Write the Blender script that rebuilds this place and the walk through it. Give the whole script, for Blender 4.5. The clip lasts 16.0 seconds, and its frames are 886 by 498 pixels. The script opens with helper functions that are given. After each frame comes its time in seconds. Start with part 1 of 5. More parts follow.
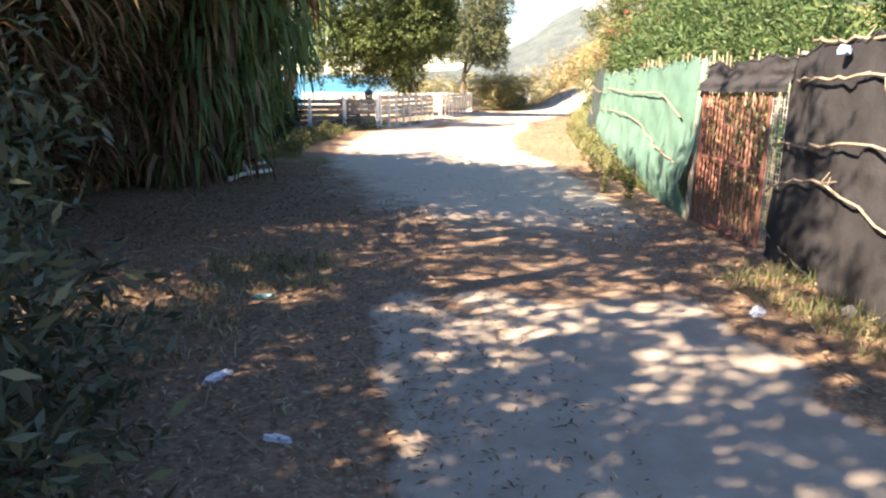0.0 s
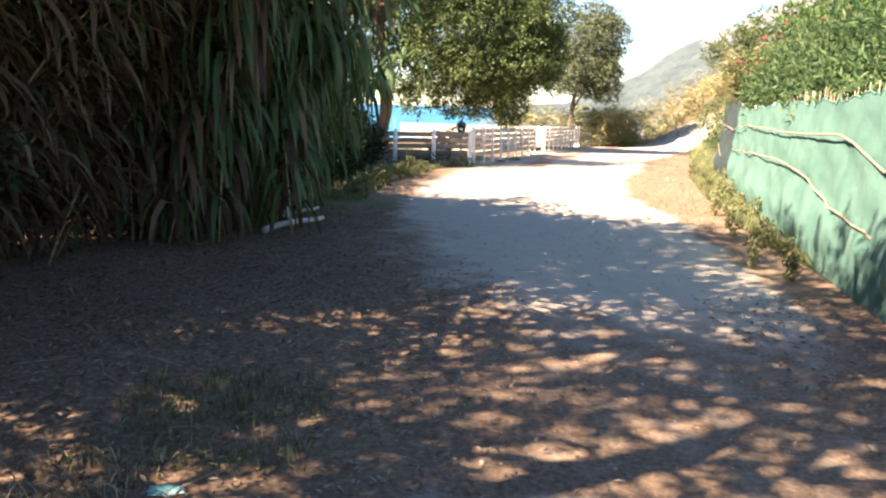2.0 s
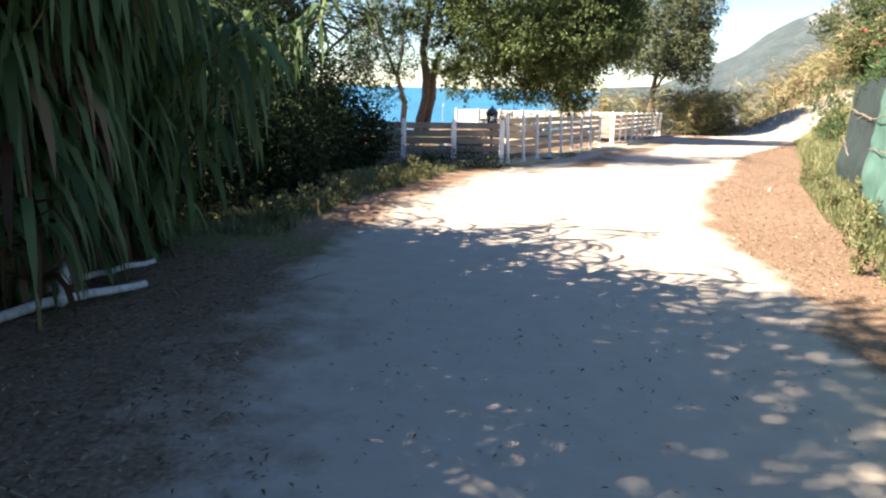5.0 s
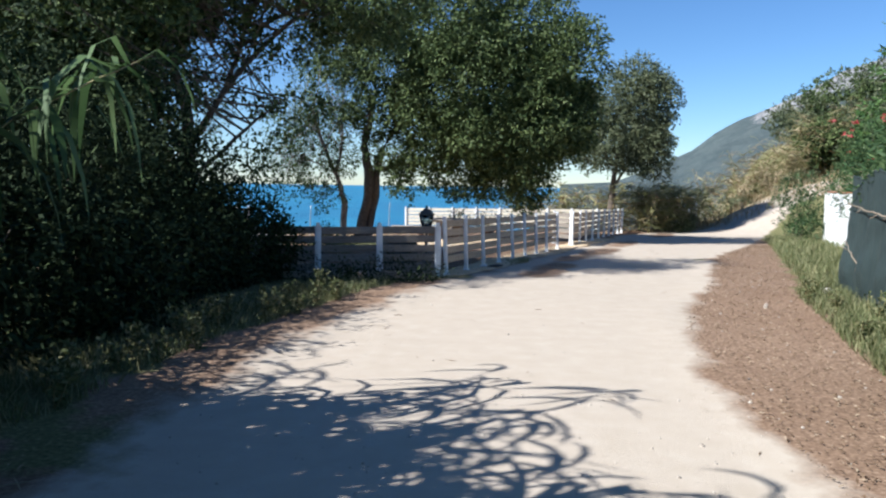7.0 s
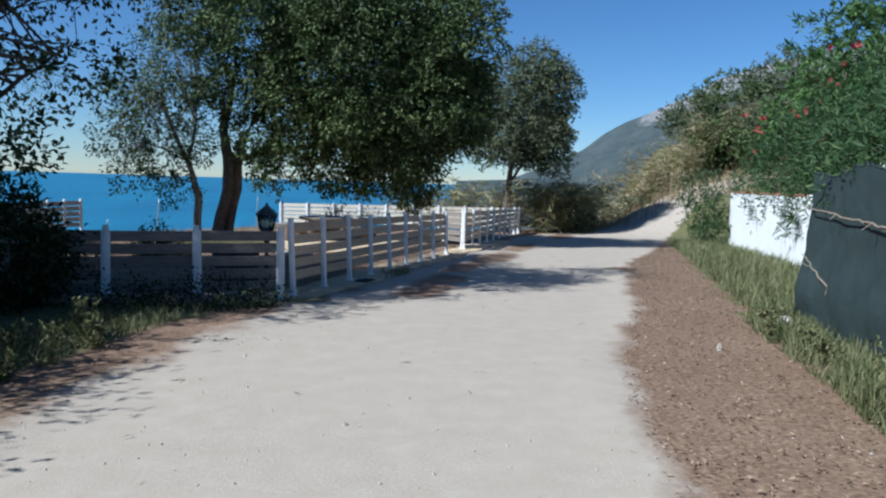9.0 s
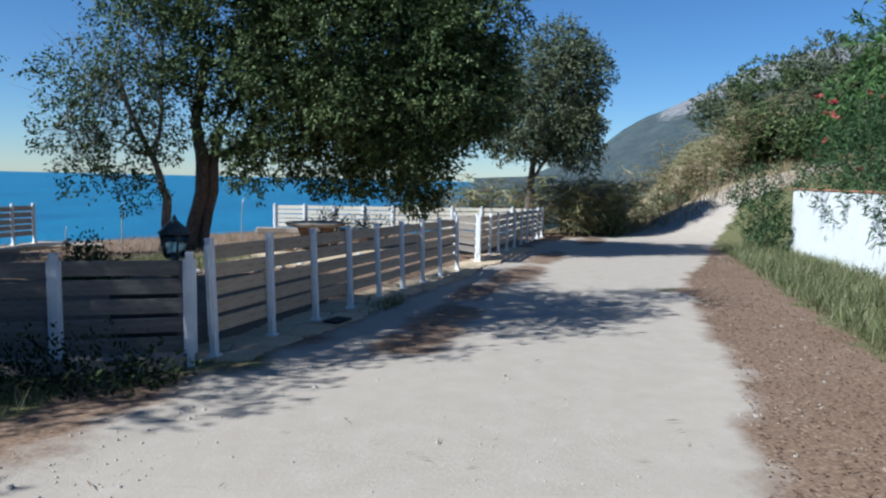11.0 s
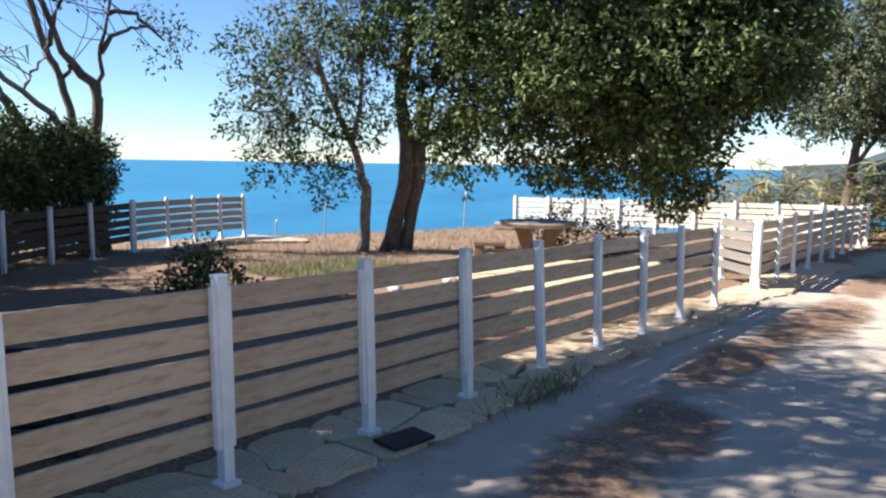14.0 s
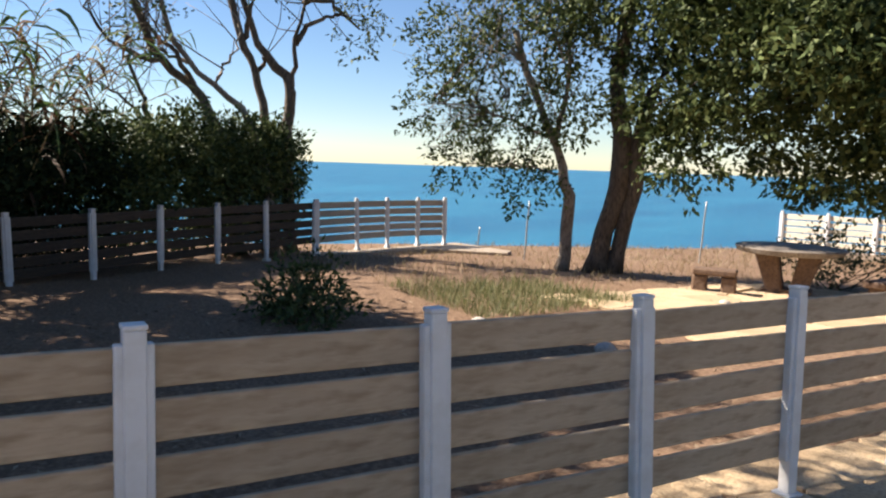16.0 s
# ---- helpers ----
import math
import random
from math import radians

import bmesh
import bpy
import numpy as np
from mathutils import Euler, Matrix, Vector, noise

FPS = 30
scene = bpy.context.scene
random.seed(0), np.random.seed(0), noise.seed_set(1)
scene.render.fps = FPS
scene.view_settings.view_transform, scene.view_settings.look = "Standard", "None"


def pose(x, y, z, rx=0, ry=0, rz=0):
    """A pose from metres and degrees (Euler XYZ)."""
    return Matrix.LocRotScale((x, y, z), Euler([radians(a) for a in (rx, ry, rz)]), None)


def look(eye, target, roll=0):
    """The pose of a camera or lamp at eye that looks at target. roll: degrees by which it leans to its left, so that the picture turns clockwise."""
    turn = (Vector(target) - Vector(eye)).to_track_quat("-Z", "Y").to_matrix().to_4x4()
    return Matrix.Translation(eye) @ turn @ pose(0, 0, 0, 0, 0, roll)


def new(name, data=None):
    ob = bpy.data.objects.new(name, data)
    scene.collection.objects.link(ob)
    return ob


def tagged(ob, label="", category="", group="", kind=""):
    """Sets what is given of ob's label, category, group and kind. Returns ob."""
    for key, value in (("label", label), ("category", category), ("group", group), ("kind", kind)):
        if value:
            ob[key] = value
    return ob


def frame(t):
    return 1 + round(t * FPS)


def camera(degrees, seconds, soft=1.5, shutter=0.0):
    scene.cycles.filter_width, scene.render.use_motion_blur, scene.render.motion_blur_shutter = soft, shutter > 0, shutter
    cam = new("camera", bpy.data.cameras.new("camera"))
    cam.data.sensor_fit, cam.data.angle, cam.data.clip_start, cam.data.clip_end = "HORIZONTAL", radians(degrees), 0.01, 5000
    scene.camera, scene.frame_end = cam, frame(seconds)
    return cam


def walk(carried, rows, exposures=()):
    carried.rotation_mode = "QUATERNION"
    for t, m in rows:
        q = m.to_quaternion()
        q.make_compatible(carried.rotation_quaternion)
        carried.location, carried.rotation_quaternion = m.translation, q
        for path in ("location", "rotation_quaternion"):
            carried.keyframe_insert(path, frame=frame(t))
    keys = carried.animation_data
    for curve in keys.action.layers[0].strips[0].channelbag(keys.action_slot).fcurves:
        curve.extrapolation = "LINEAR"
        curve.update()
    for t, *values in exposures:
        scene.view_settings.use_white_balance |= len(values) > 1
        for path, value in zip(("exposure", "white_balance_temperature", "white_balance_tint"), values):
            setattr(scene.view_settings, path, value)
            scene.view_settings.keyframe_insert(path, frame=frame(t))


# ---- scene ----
cam = camera(61.9, 16.0, soft=2.2)
PATH = [
    (0, (0.111, -7.907, 1.652), (0.395, -5.983, 1.188), 1.1),
    (0.5, (0.219, -7.484, 1.61), (0.41, -5.55, 1.137), 2.5),
    (1, (0.376, -6.873, 1.638), (0.453, -4.924, 1.195), 1.9),
    (1.5, (0.547, -6.133, 1.641), (0.59, -4.194, 1.152), 2.2),
    (2, (0.661, -5.342, 1.624), (0.668, -3.38, 1.234), 1.9),
    (2.5, (0.812, -4.526, 1.635), (0.791, -2.552, 1.312), 1.8),
    (3, (0.923, -3.823, 1.624), (0.75, -1.862, 1.267), 0.9),
    (3.5, (1.145, -3.032, 1.637), (0.954, -1.077, 1.263), 0.0),
    (3.7, (1.241, -2.741, 1.636), (1.077, -0.789, 1.232), 0.3),
    (5.8, (2.187, 0.367, 1.588), (1.918, 2.3, 1.15), 1.2),
    (6, (2.204, 0.614, 1.597), (1.92, 2.565, 1.263), 1.0),
    (6.5, (2.273, 1.277, 1.627), (2.094, 3.257, 1.404), 1.1),
    (7, (2.315, 2.065, 1.593), (2.179, 4.052, 1.414), 0.8),
    (7.5, (2.398, 3.062, 1.595), (2.407, 5.055, 1.434), 1.5),
    (8, (2.479, 3.864, 1.593), (2.643, 5.848, 1.402), 2.4),
    (8.5, (2.641, 4.544, 1.558), (2.831, 6.527, 1.386), 0.4),
    (9, (2.737, 5.261, 1.546), (2.881, 7.247, 1.361), 1.8),
    (9.2, (2.773, 5.572, 1.563), (2.903, 7.559, 1.371), 1.9),
    (11.3, (3.211, 9.082, 1.559), (3.291, 11.071, 1.365), 0.9),
    (11.5, (3.263, 9.383, 1.532), (3.304, 11.371, 1.323), -0.5),
    (12, (3.352, 10.094, 1.552), (3.287, 12.085, 1.376), -0.4),
    (12.5, (3.539, 10.825, 1.546), (3.358, 12.797, 1.267), -0.7),
    (13, (3.651, 11.529, 1.527), (3.361, 13.49, 1.262), 1.0),
    (13.5, (3.835, 12.25, 1.527), (3.362, 14.169, 1.221), -0.2),
    (14, (3.894, 12.976, 1.525), (3.231, 14.848, 1.287), 0.9),
    (14.5, (3.981, 13.743, 1.487), (3.088, 15.517, 1.245), -1.7),
    (15, (3.989, 14.479, 1.47), (2.863, 16.112, 1.214), -0.3),
    (15.5, (4.042, 15.125, 1.45), (2.78, 16.653, 1.18), 0.4),
    (16, (3.993, 15.815, 1.426), (2.695, 17.319, 1.192), 1.9),
]
EXPOSURES = [(0, 2.75, 8500, 18), (0.5, 2.7, 8500, 18), (2, 2.65, 8100, 16), (2.5, 2.55, 7900, 15), (3, 2.95, 8100, 16), (3.5, 2.8, 8000, 15), (6, 1.65, 6500, 11), (7, 1.1, 5800, 7), (8, 0.65, 5400, 4), (9, 0.55, 5300, 4), (12.5, 0.68, 5350, 4), (13, 1.05, 5600, 6), (13.5, 1.12, 5750, 7), (14, 1.5, 6200, 11), (14.5, 1.4, 6700, 11), (15, 1.3, 7200, 13), (16, 1.3, 7200, 14)]
walk(cam, [(t, look(eye, target, roll)) for t, eye, target, roll in PATH], EXPOSURES)

# ---- light ----
TO_SUN = Vector((-0.90, -0.44, 0.0)).normalized() * math.cos(radians(42)) + Vector((0, 0, math.sin(radians(42))))
world = bpy.data.worlds.new("sky")
scene.world = world
world.use_nodes = True
wt = world.node_tree
sky = wt.nodes.new("ShaderNodeTexSky")
sky.sky_type = "NISHITA"
sky.sun_disc = False
sky.sun_elevation = radians(42)
sky.sun_rotation = math.atan2(TO_SUN.x, TO_SUN.y)
sky.air_density, sky.dust_density, sky.ozone_density, sky.altitude = 0.9, 0.0, 4.0, 10
deep = wt.nodes.new("ShaderNodeHueSaturation")
deep.inputs["Saturation"].default_value = 1.08
wt.links.new(sky.outputs[0], deep.inputs["Color"])
cool = wt.nodes.new("ShaderNodeMix")
cool.data_type, cool.blend_type = "RGBA", "MULTIPLY"
cool.inputs[0].default_value, cool.inputs[7].default_value = 1.0, (0.93, 0.98, 1.05, 1)
wt.links.new(deep.outputs[0], cool.inputs[6])
wt.links.new(cool.outputs[2], wt.nodes["Background"].inputs[0])
wt.nodes["Background"].inputs[1].default_value = 0.062
sun = new("sun", bpy.data.lights.new("sun", "SUN"))
sun.data.energy, sun.data.angle, sun.data.color = 4.8, radians(0.53), (1.0, 0.94, 0.86)
sun.matrix_world = look(TO_SUN * 50, (0, 0, 0))

# ---- materials ----
rng = np.random.default_rng(7)


def material(name):
    m = bpy.data.materials.new(name)
    m.use_nodes = True
    t = m.node_tree
    return m, t, t.nodes["Principled BSDF"]


def node(t, kind, **values):
    n = t.nodes.new(kind)
    for key, value in values.items():
        n.inputs[key.replace("_", " ")].default_value = value
    return n


def ramp(t, source, stops):
    r = t.nodes.new("ShaderNodeValToRGB")
    els = r.color_ramp.elements
    while len(els) < len(stops):
        els.new(0.5)
    for e, (p, c) in zip(els, stops):
        e.position, e.color = p, (*c, 1)
    t.links.new(source, r.inputs[0])
    return r.outputs[0]


def mix(t, factor, a, b, blend="MIX"):
    m = t.nodes.new("ShaderNodeMix")
    m.data_type, m.blend_type = "RGBA", blend
    for index, value in ((0, factor), (6, a), (7, b)):
        if isinstance(value, (int, float)):
            m.inputs[index].default_value = value
        elif isinstance(value, tuple):
            m.inputs[index].default_value = (*value, 1)
        else:
            t.links.new(value, m.inputs[index])
    return m.outputs[2]


def coords(t, stretch=None):
    c = t.nodes.new("ShaderNodeTexCoord")
    if not stretch:
        return c.outputs["Object"]
    mp = t.nodes.new("ShaderNodeMapping")
    mp.inputs["Scale"].default_value = stretch
    t.links.new(c.outputs["Object"], mp.inputs[0])
    return mp.outputs[0]


def noise_of(t, where, scale, detail=5, rough=0.6):
    n = node(t, "ShaderNodeTexNoise", Scale=scale, Detail=detail, Roughness=rough)
    t.links.new(where, n.inputs["Vector"])
    return n.outputs["Fac"]


def bump(t, p, height, strength, distance=0.02):
    b = node(t, "ShaderNodeBump", Strength=strength, Distance=distance)
    t.links.new(height, b.inputs["Height"])
    t.links.new(b.outputs[0], p.inputs["Normal"])


def surface(name, a, b, c, scale=3.0, fine=40.0, rough=0.85, relief=0.4, stretch=None, metal=0.0, piece=0.0):
    """A worn surface: two tones in broad patches, a third in fine grain."""
    m, t, p = material(name)
    at = coords(t, stretch)
    big, small = noise_of(t, at, scale), noise_of(t, at, fine, 3)
    col = ramp(t, big, [(0.35, a), (0.65, b)])
    grain = ramp(t, small, [(0.45, (0, 0, 0)), (0.7, (1, 1, 1))])
    col = mix(t, grain, col, c)
    if piece:
        info = t.nodes.new("ShaderNodeObjectInfo")
        col = mix(t, piece, col, ramp(t, info.outputs["Random"], [(0, (0.35, 0.33, 0.3)), (1, (1, 1, 1))]), "MULTIPLY")
    t.links.new(col, p.inputs["Base Color"])
    p.inputs["Roughness"].default_value, p.inputs["Metallic"].default_value = rough, metal
    bump(t, p, small, relief)
    return m


def foliage(name, dark, mid, light, through_light=0.35, rough=0.6, gloss=0.3):
    """Leaves: the tone differs from leaf to leaf, and some light comes through."""
    m, t, p = material(name)
    geo = t.nodes.new("ShaderNodeNewGeometry")
    col = ramp(t, geo.outputs["Random Per Island"], [(0, dark), (0.55, mid), (1, light)])
    patch = noise_of(t, coords(t), 0.8, 3)
    col = mix(t, 0.5, col, ramp(t, patch, [(0.3, (0.6, 0.6, 0.6)), (0.7, (1, 1, 1))]), "MULTIPLY")
    t.links.new(col, p.inputs["Base Color"])
    p.inputs["Roughness"].default_value, p.inputs["Specular IOR Level"].default_value = rough, gloss
    tr = t.nodes.new("ShaderNodeBsdfTranslucent")
    t.links.new(col, tr.inputs[0])
    ms = t.nodes.new("ShaderNodeMixShader")
    ms.inputs[0].default_value = through_light
    t.links.new(p.outputs[0], ms.inputs[1])
    t.links.new(tr.outputs[0], ms.inputs[2])
    t.links.new(ms.outputs[0], t.nodes["Material Output"].inputs[0])
    return m


def ground_material():
    """Pale crushed stone, brown leaf soil and turf, by the zones laid over the sheet."""
    m, t, p = material("earth")
    at = coords(t)
    big, mid, small, grit = noise_of(t, at, 0.5, 4), noise_of(t, at, 4.0, 6), noise_of(t, at, 30.0, 4), noise_of(t, at, 140.0, 2)
    pale = ramp(t, mid, [(0.3, (0.405, 0.338, 0.268)), (0.55, (0.43, 0.362, 0.292)), (0.75, (0.455, 0.39, 0.32))])
    pale = mix(t, ramp(t, grit, [(0.60, (0, 0, 0)), (0.78, (0.35, 0.35, 0.35))]), pale, (0.24, 0.20, 0.17))
    brown = ramp(t, small, [(0.3, (0.135, 0.085, 0.056)), (0.55, (0.255, 0.168, 0.112)), (0.75, (0.39, 0.28, 0.195))])
    brown = mix(t, 0.5, brown, ramp(t, big, [(0.3, (0.6, 0.55, 0.5)), (0.7, (1, 1, 1))]), "MULTIPLY")
    turf = ramp(t, small, [(0.3, (0.07, 0.075, 0.03)), (0.55, (0.15, 0.14, 0.06)), (0.8, (0.33, 0.27, 0.14))])
    dry = ramp(t, mid, [(0.3, (0.20, 0.15, 0.085)), (0.6, (0.36, 0.28, 0.17)), (0.8, (0.46, 0.38, 0.25))])
    grey = ramp(t, mid, [(0.3, (0.29, 0.24, 0.19)), (0.55, (0.35, 0.295, 0.24)), (0.75, (0.40, 0.34, 0.275))])
    grey = mix(t, ramp(t, grit, [(0.55, (0, 0, 0)), (0.75, (0.5, 0.5, 0.5))]), grey, (0.20, 0.17, 0.145))
    col = turf
    rag = ramp(t, mid, [(0.3, (0, 0, 0)), (0.7, (1, 1, 1))])
    for name, tone in (("dry", dry), ("soil", brown), ("road", pale), ("slab", grey)):
        zone = t.nodes.new("ShaderNodeAttribute")
        zone.attribute_name = name
        add = t.nodes.new("ShaderNodeMath")
        add.operation = "MULTIPLY_ADD"
        t.links.new(rag, add.inputs[0])
        add.inputs[1].default_value = 0.3
        t.links.new(zone.outputs["Fac"], add.inputs[2])
        f = ramp(t, add.outputs[0], [(0.42, (0, 0, 0)), (0.92, (1, 1, 1))] if name == "road" else [(0.52, (0, 0, 0)), (0.78, (1, 1, 1))])
        col = mix(t, f, col, tone)
    t.links.new(col, p.inputs["Base Color"])
    p.inputs["Roughness"].default_value = 0.95
    p.inputs["Specular IOR Level"].default_value = 0.2
    sm = t.nodes.new("ShaderNodeMath")
    sm.operation = "ADD"
    t.links.new(small, sm.inputs[0])
    t.links.new(grit, sm.inputs[1])
    bump(t, p, sm.outputs[0], 0.35, 0.012)
    return m


def sea_material():
    m, t, p = material("sea_water")
    at = coords(t, (1, 0.35, 1))
    swell = noise_of(t, at, 0.02, 6)
    col = ramp(t, swell, [(0.35, (0.012, 0.11, 0.21)), (0.65, (0.02, 0.17, 0.28))])
    t.links.new(col, p.inputs["Base Color"])
    p.inputs["Roughness"].default_value, p.inputs["IOR"].default_value = 0.35, 1.33
    bump(t, p, noise_of(t, coords(t), 0.35, 6), 0.9, 1.2)
    return m


def mountain_material():
    m, t, p = material("hazy_scrub_mountain")
    at = coords(t)
    geo = t.nodes.new("ShaderNodeNewGeometry")
    sep = t.nodes.new("ShaderNodeSeparateXYZ")
    t.links.new(geo.outputs["Normal"], sep.inputs[0])
    # scrub tones lean to bluish grey, distance haze put into the colour
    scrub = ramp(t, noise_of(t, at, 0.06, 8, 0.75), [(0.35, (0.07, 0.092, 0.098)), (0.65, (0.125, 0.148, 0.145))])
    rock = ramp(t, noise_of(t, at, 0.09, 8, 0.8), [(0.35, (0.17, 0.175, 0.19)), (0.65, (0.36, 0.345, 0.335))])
    zone = t.nodes.new("ShaderNodeAttribute")
    zone.attribute_name = "rock"
    add = t.nodes.new("ShaderNodeMath")
    add.operation = "MULTIPLY_ADD"
    t.links.new(noise_of(t, at, 0.045, 8, 0.7), add.inputs[0])
    add.inputs[1].default_value = 1.2
    t.links.new(zone.outputs["Fac"], add.inputs[2])
    scaled = t.nodes.new("ShaderNodeMath")
    scaled.operation = "MULTIPLY"
    scaled.inputs[1].default_value = 0.5
    t.links.new(add.outputs[0], scaled.inputs[0])
    col = mix(t, ramp(t, scaled.outputs[0], [(0.66, (0, 0, 0)), (0.74, (1, 1, 1))]), scrub, rock)
    t.links.new(col, p.inputs["Base Color"])
    p.inputs["Roughness"].default_value = 1.0
    p.inputs["Specular IOR Level"].default_value = 0.0
    bump(t, p, noise_of(t, at, 0.15, 8, 0.8), 1.0, 4.0)
    return m


def net_material(name, a, b, clear):
    """Woven shade netting: matt cloth that lets a part of the light through."""
    m, t, p = material(name)
    at = coords(t)
    col = ramp(t, noise_of(t, at, 2.5, 6), [(0.3, a), (0.7, b)])
    weave = noise_of(t, coords(t, (90, 90, 260)), 1.0, 1)
    col = mix(t, 0.35, col, ramp(t, weave, [(0.4, (0.55, 0.55, 0.55)), (0.6, (1, 1, 1))]), "MULTIPLY")
    t.links.new(col, p.inputs["Base Color"])
    p.inputs["Roughness"].default_value = 0.75
    bump(t, p, noise_of(t, at, 14.0, 4), 0.5, 0.02)
    tr = t.nodes.new("ShaderNodeBsdfTranslucent")
    t.links.new(col, tr.inputs[0])
    ms = t.nodes.new("ShaderNodeMixShader")
    ms.inputs[0].default_value = clear
    t.links.new(p.outputs[0], ms.inputs[1])
    t.links.new(tr.outputs[0], ms.inputs[2])
    t.links.new(ms.outputs[0], t.nodes["Material Output"].inputs[0])
    return m


EARTH = ground_material()
SEA = sea_material()
MOUNTAIN = mountain_material()
WHITE_POST = surface("white_post_paint", (0.80, 0.80, 0.80), (0.74, 0.75, 0.76), (0.68, 0.67, 0.65), 4, 9, 0.55, 0.05)
PLANK = surface("weathered_plank", (0.48, 0.36, 0.245), (0.62, 0.49, 0.35), (0.40, 0.29, 0.19), 3.0, 7, 0.8, 0.12, (1, 5, 5), piece=0.3)
# dark brown old wood, made darker still by shade put into the colour
SHADED_OLD_PLANK = surface("shaded_old_plank", (0.06, 0.042, 0.03), (0.10, 0.07, 0.048), (0.03, 0.022, 0.017), 2.5, 14, 0.85, 0.35, (1, 14, 14), piece=0.3)
# weathered grey, darkened with the shade on the corner fence and gate
SHADED_GREY_PLANK = surface("shaded_weathered_plank", (0.22, 0.19, 0.16), (0.31, 0.27, 0.23), (0.14, 0.12, 0.10), 2.5, 14, 0.85, 0.35, (1, 14, 14), piece=0.3)
# lighter grey for the old fence's end, sunlight put into the tone
SUNLIT_GREY_PLANK = surface("sunlit_grey_plank", (0.42, 0.37, 0.31), (0.52, 0.46, 0.39), (0.30, 0.26, 0.21), 2.5, 9, 0.8, 0.2, (1, 8, 8), piece=0.25)
# cream raised in tone to make up for weak sun on the far fence
SUNLIT_CREAM_PLANK = surface("sunlit_cream_plank", (0.74, 0.67, 0.53), (0.80, 0.74, 0.62), (0.62, 0.54, 0.40), 2.5, 12, 0.7, 0.2, (1, 14, 14), piece=0.12)
FLAGSTONE = surface("sandstone_flag", (0.60, 0.44, 0.27), (0.68, 0.53, 0.35), (0.42, 0.30, 0.19), 5, 50, 0.9, 0.5, piece=0.4)
CONCRETE = surface("worn_concrete", (0.34, 0.27, 0.205), (0.42, 0.345, 0.265), (0.28, 0.24, 0.20), 2.0, 60, 0.9, 0.4)
BARK = surface("grey_brown_bark", (0.10, 0.075, 0.055), (0.19, 0.15, 0.115), (0.05, 0.04, 0.03), 7, 30, 0.95, 1.0, (1, 1, 0.3))
PALE_BARK = surface("pale_dead_bark", (0.24, 0.20, 0.165), (0.36, 0.31, 0.26), (0.13, 0.105, 0.085), 6, 30, 0.95, 0.9, (1, 1, 0.3))
STICK = surface("stripped_branch", (0.22, 0.17, 0.12), (0.30, 0.245, 0.185), (0.14, 0.11, 0.08), 8, 50, 0.85, 0.6)
CANE = surface("cane_stem", (0.30, 0.22, 0.10), (0.36, 0.32, 0.15), (0.18, 0.13, 0.07), 2, 25, 0.6, 0.2)
RUST = surface("red_rust", (0.19, 0.072, 0.052), (0.27, 0.115, 0.085), (0.10, 0.042, 0.033), 5, 60, 0.75, 0.5, metal=0.2)
WIRE = surface("galvanised_wire", (0.42, 0.42, 0.42), (0.55, 0.55, 0.55), (0.3, 0.25, 0.2), 5, 60, 0.5, 0.2, metal=0.6)
WHITEWASH = surface("whitewashed_wall", (0.80, 0.80, 0.79), (0.74, 0.74, 0.73), (0.60, 0.58, 0.55), 1.2, 25, 0.9, 0.3)
LANTERN = surface("dark_lantern_metal", (0.025, 0.035, 0.035), (0.05, 0.06, 0.06), (0.10, 0.09, 0.08), 8, 60, 0.5, 0.2, metal=0.3)
TIMBER = surface("reddish_timber", (0.14, 0.085, 0.056), (0.20, 0.13, 0.088), (0.09, 0.055, 0.04), 5, 30, 0.85, 0.5)
TABLE_TOP = surface("dull_table_top", (0.20, 0.17, 0.14), (0.28, 0.24, 0.20), (0.12, 0.10, 0.085), 4, 40, 0.8, 0.4)
RUBBLE = surface("pale_stone", (0.50, 0.46, 0.41), (0.62, 0.58, 0.52), (0.36, 0.32, 0.28), 4, 40, 0.95, 0.6)
GRAVEL = surface("dusty_gravel", (0.36, 0.31, 0.26), (0.44, 0.39, 0.33), (0.27, 0.23, 0.19), 9, 60, 0.95, 0.4)
BLEACHED = surface("bleached_wood", (0.58, 0.56, 0.53), (0.66, 0.64, 0.61), (0.36, 0.33, 0.30), 6, 30, 0.9, 0.7, (1, 1, 0.4))
PAPER = surface("crumpled_paper", (0.56, 0.60, 0.68), (0.46, 0.50, 0.58), (0.32, 0.35, 0.40), 10, 60, 0.7, 0.5)
GREEN_PACK = surface("green_packet", (0.10, 0.42, 0.36), (0.20, 0.55, 0.46), (0.65, 0.72, 0.68), 12, 25, 0.45, 0.3)
BLUE_PLASTIC = surface("blue_plastic", (0.10, 0.22, 0.50), (0.2, 0.35, 0.62), (0.5, 0.6, 0.75), 12, 40, 0.4, 0.3)
ROOF_TILE = surface("clay_tile", (0.36, 0.14, 0.08), (0.44, 0.20, 0.12), (0.22, 0.10, 0.07), 4, 40, 0.85, 0.4)
PALE_NET = net_material("faded_green_net", (0.085, 0.20, 0.16), (0.145, 0.275, 0.228), 0.35)
DARK_NET = net_material("dark_green_net", (0.020, 0.035, 0.035), (0.035, 0.055, 0.052), 0.15)
BLACK_NET = net_material("black_ground_cloth", (0.010, 0.010, 0.012), (0.024, 0.024, 0.027), 0.05)
CAROB = foliage("carob_leaf", (0.03, 0.052, 0.017), (0.085, 0.12, 0.042), (0.175, 0.215, 0.08), 0.16, 0.6, 0.2)
OLIVE = foliage("grey_green_leaf", (0.06, 0.08, 0.04), (0.125, 0.145, 0.075), (0.22, 0.24, 0.13), 0.25)
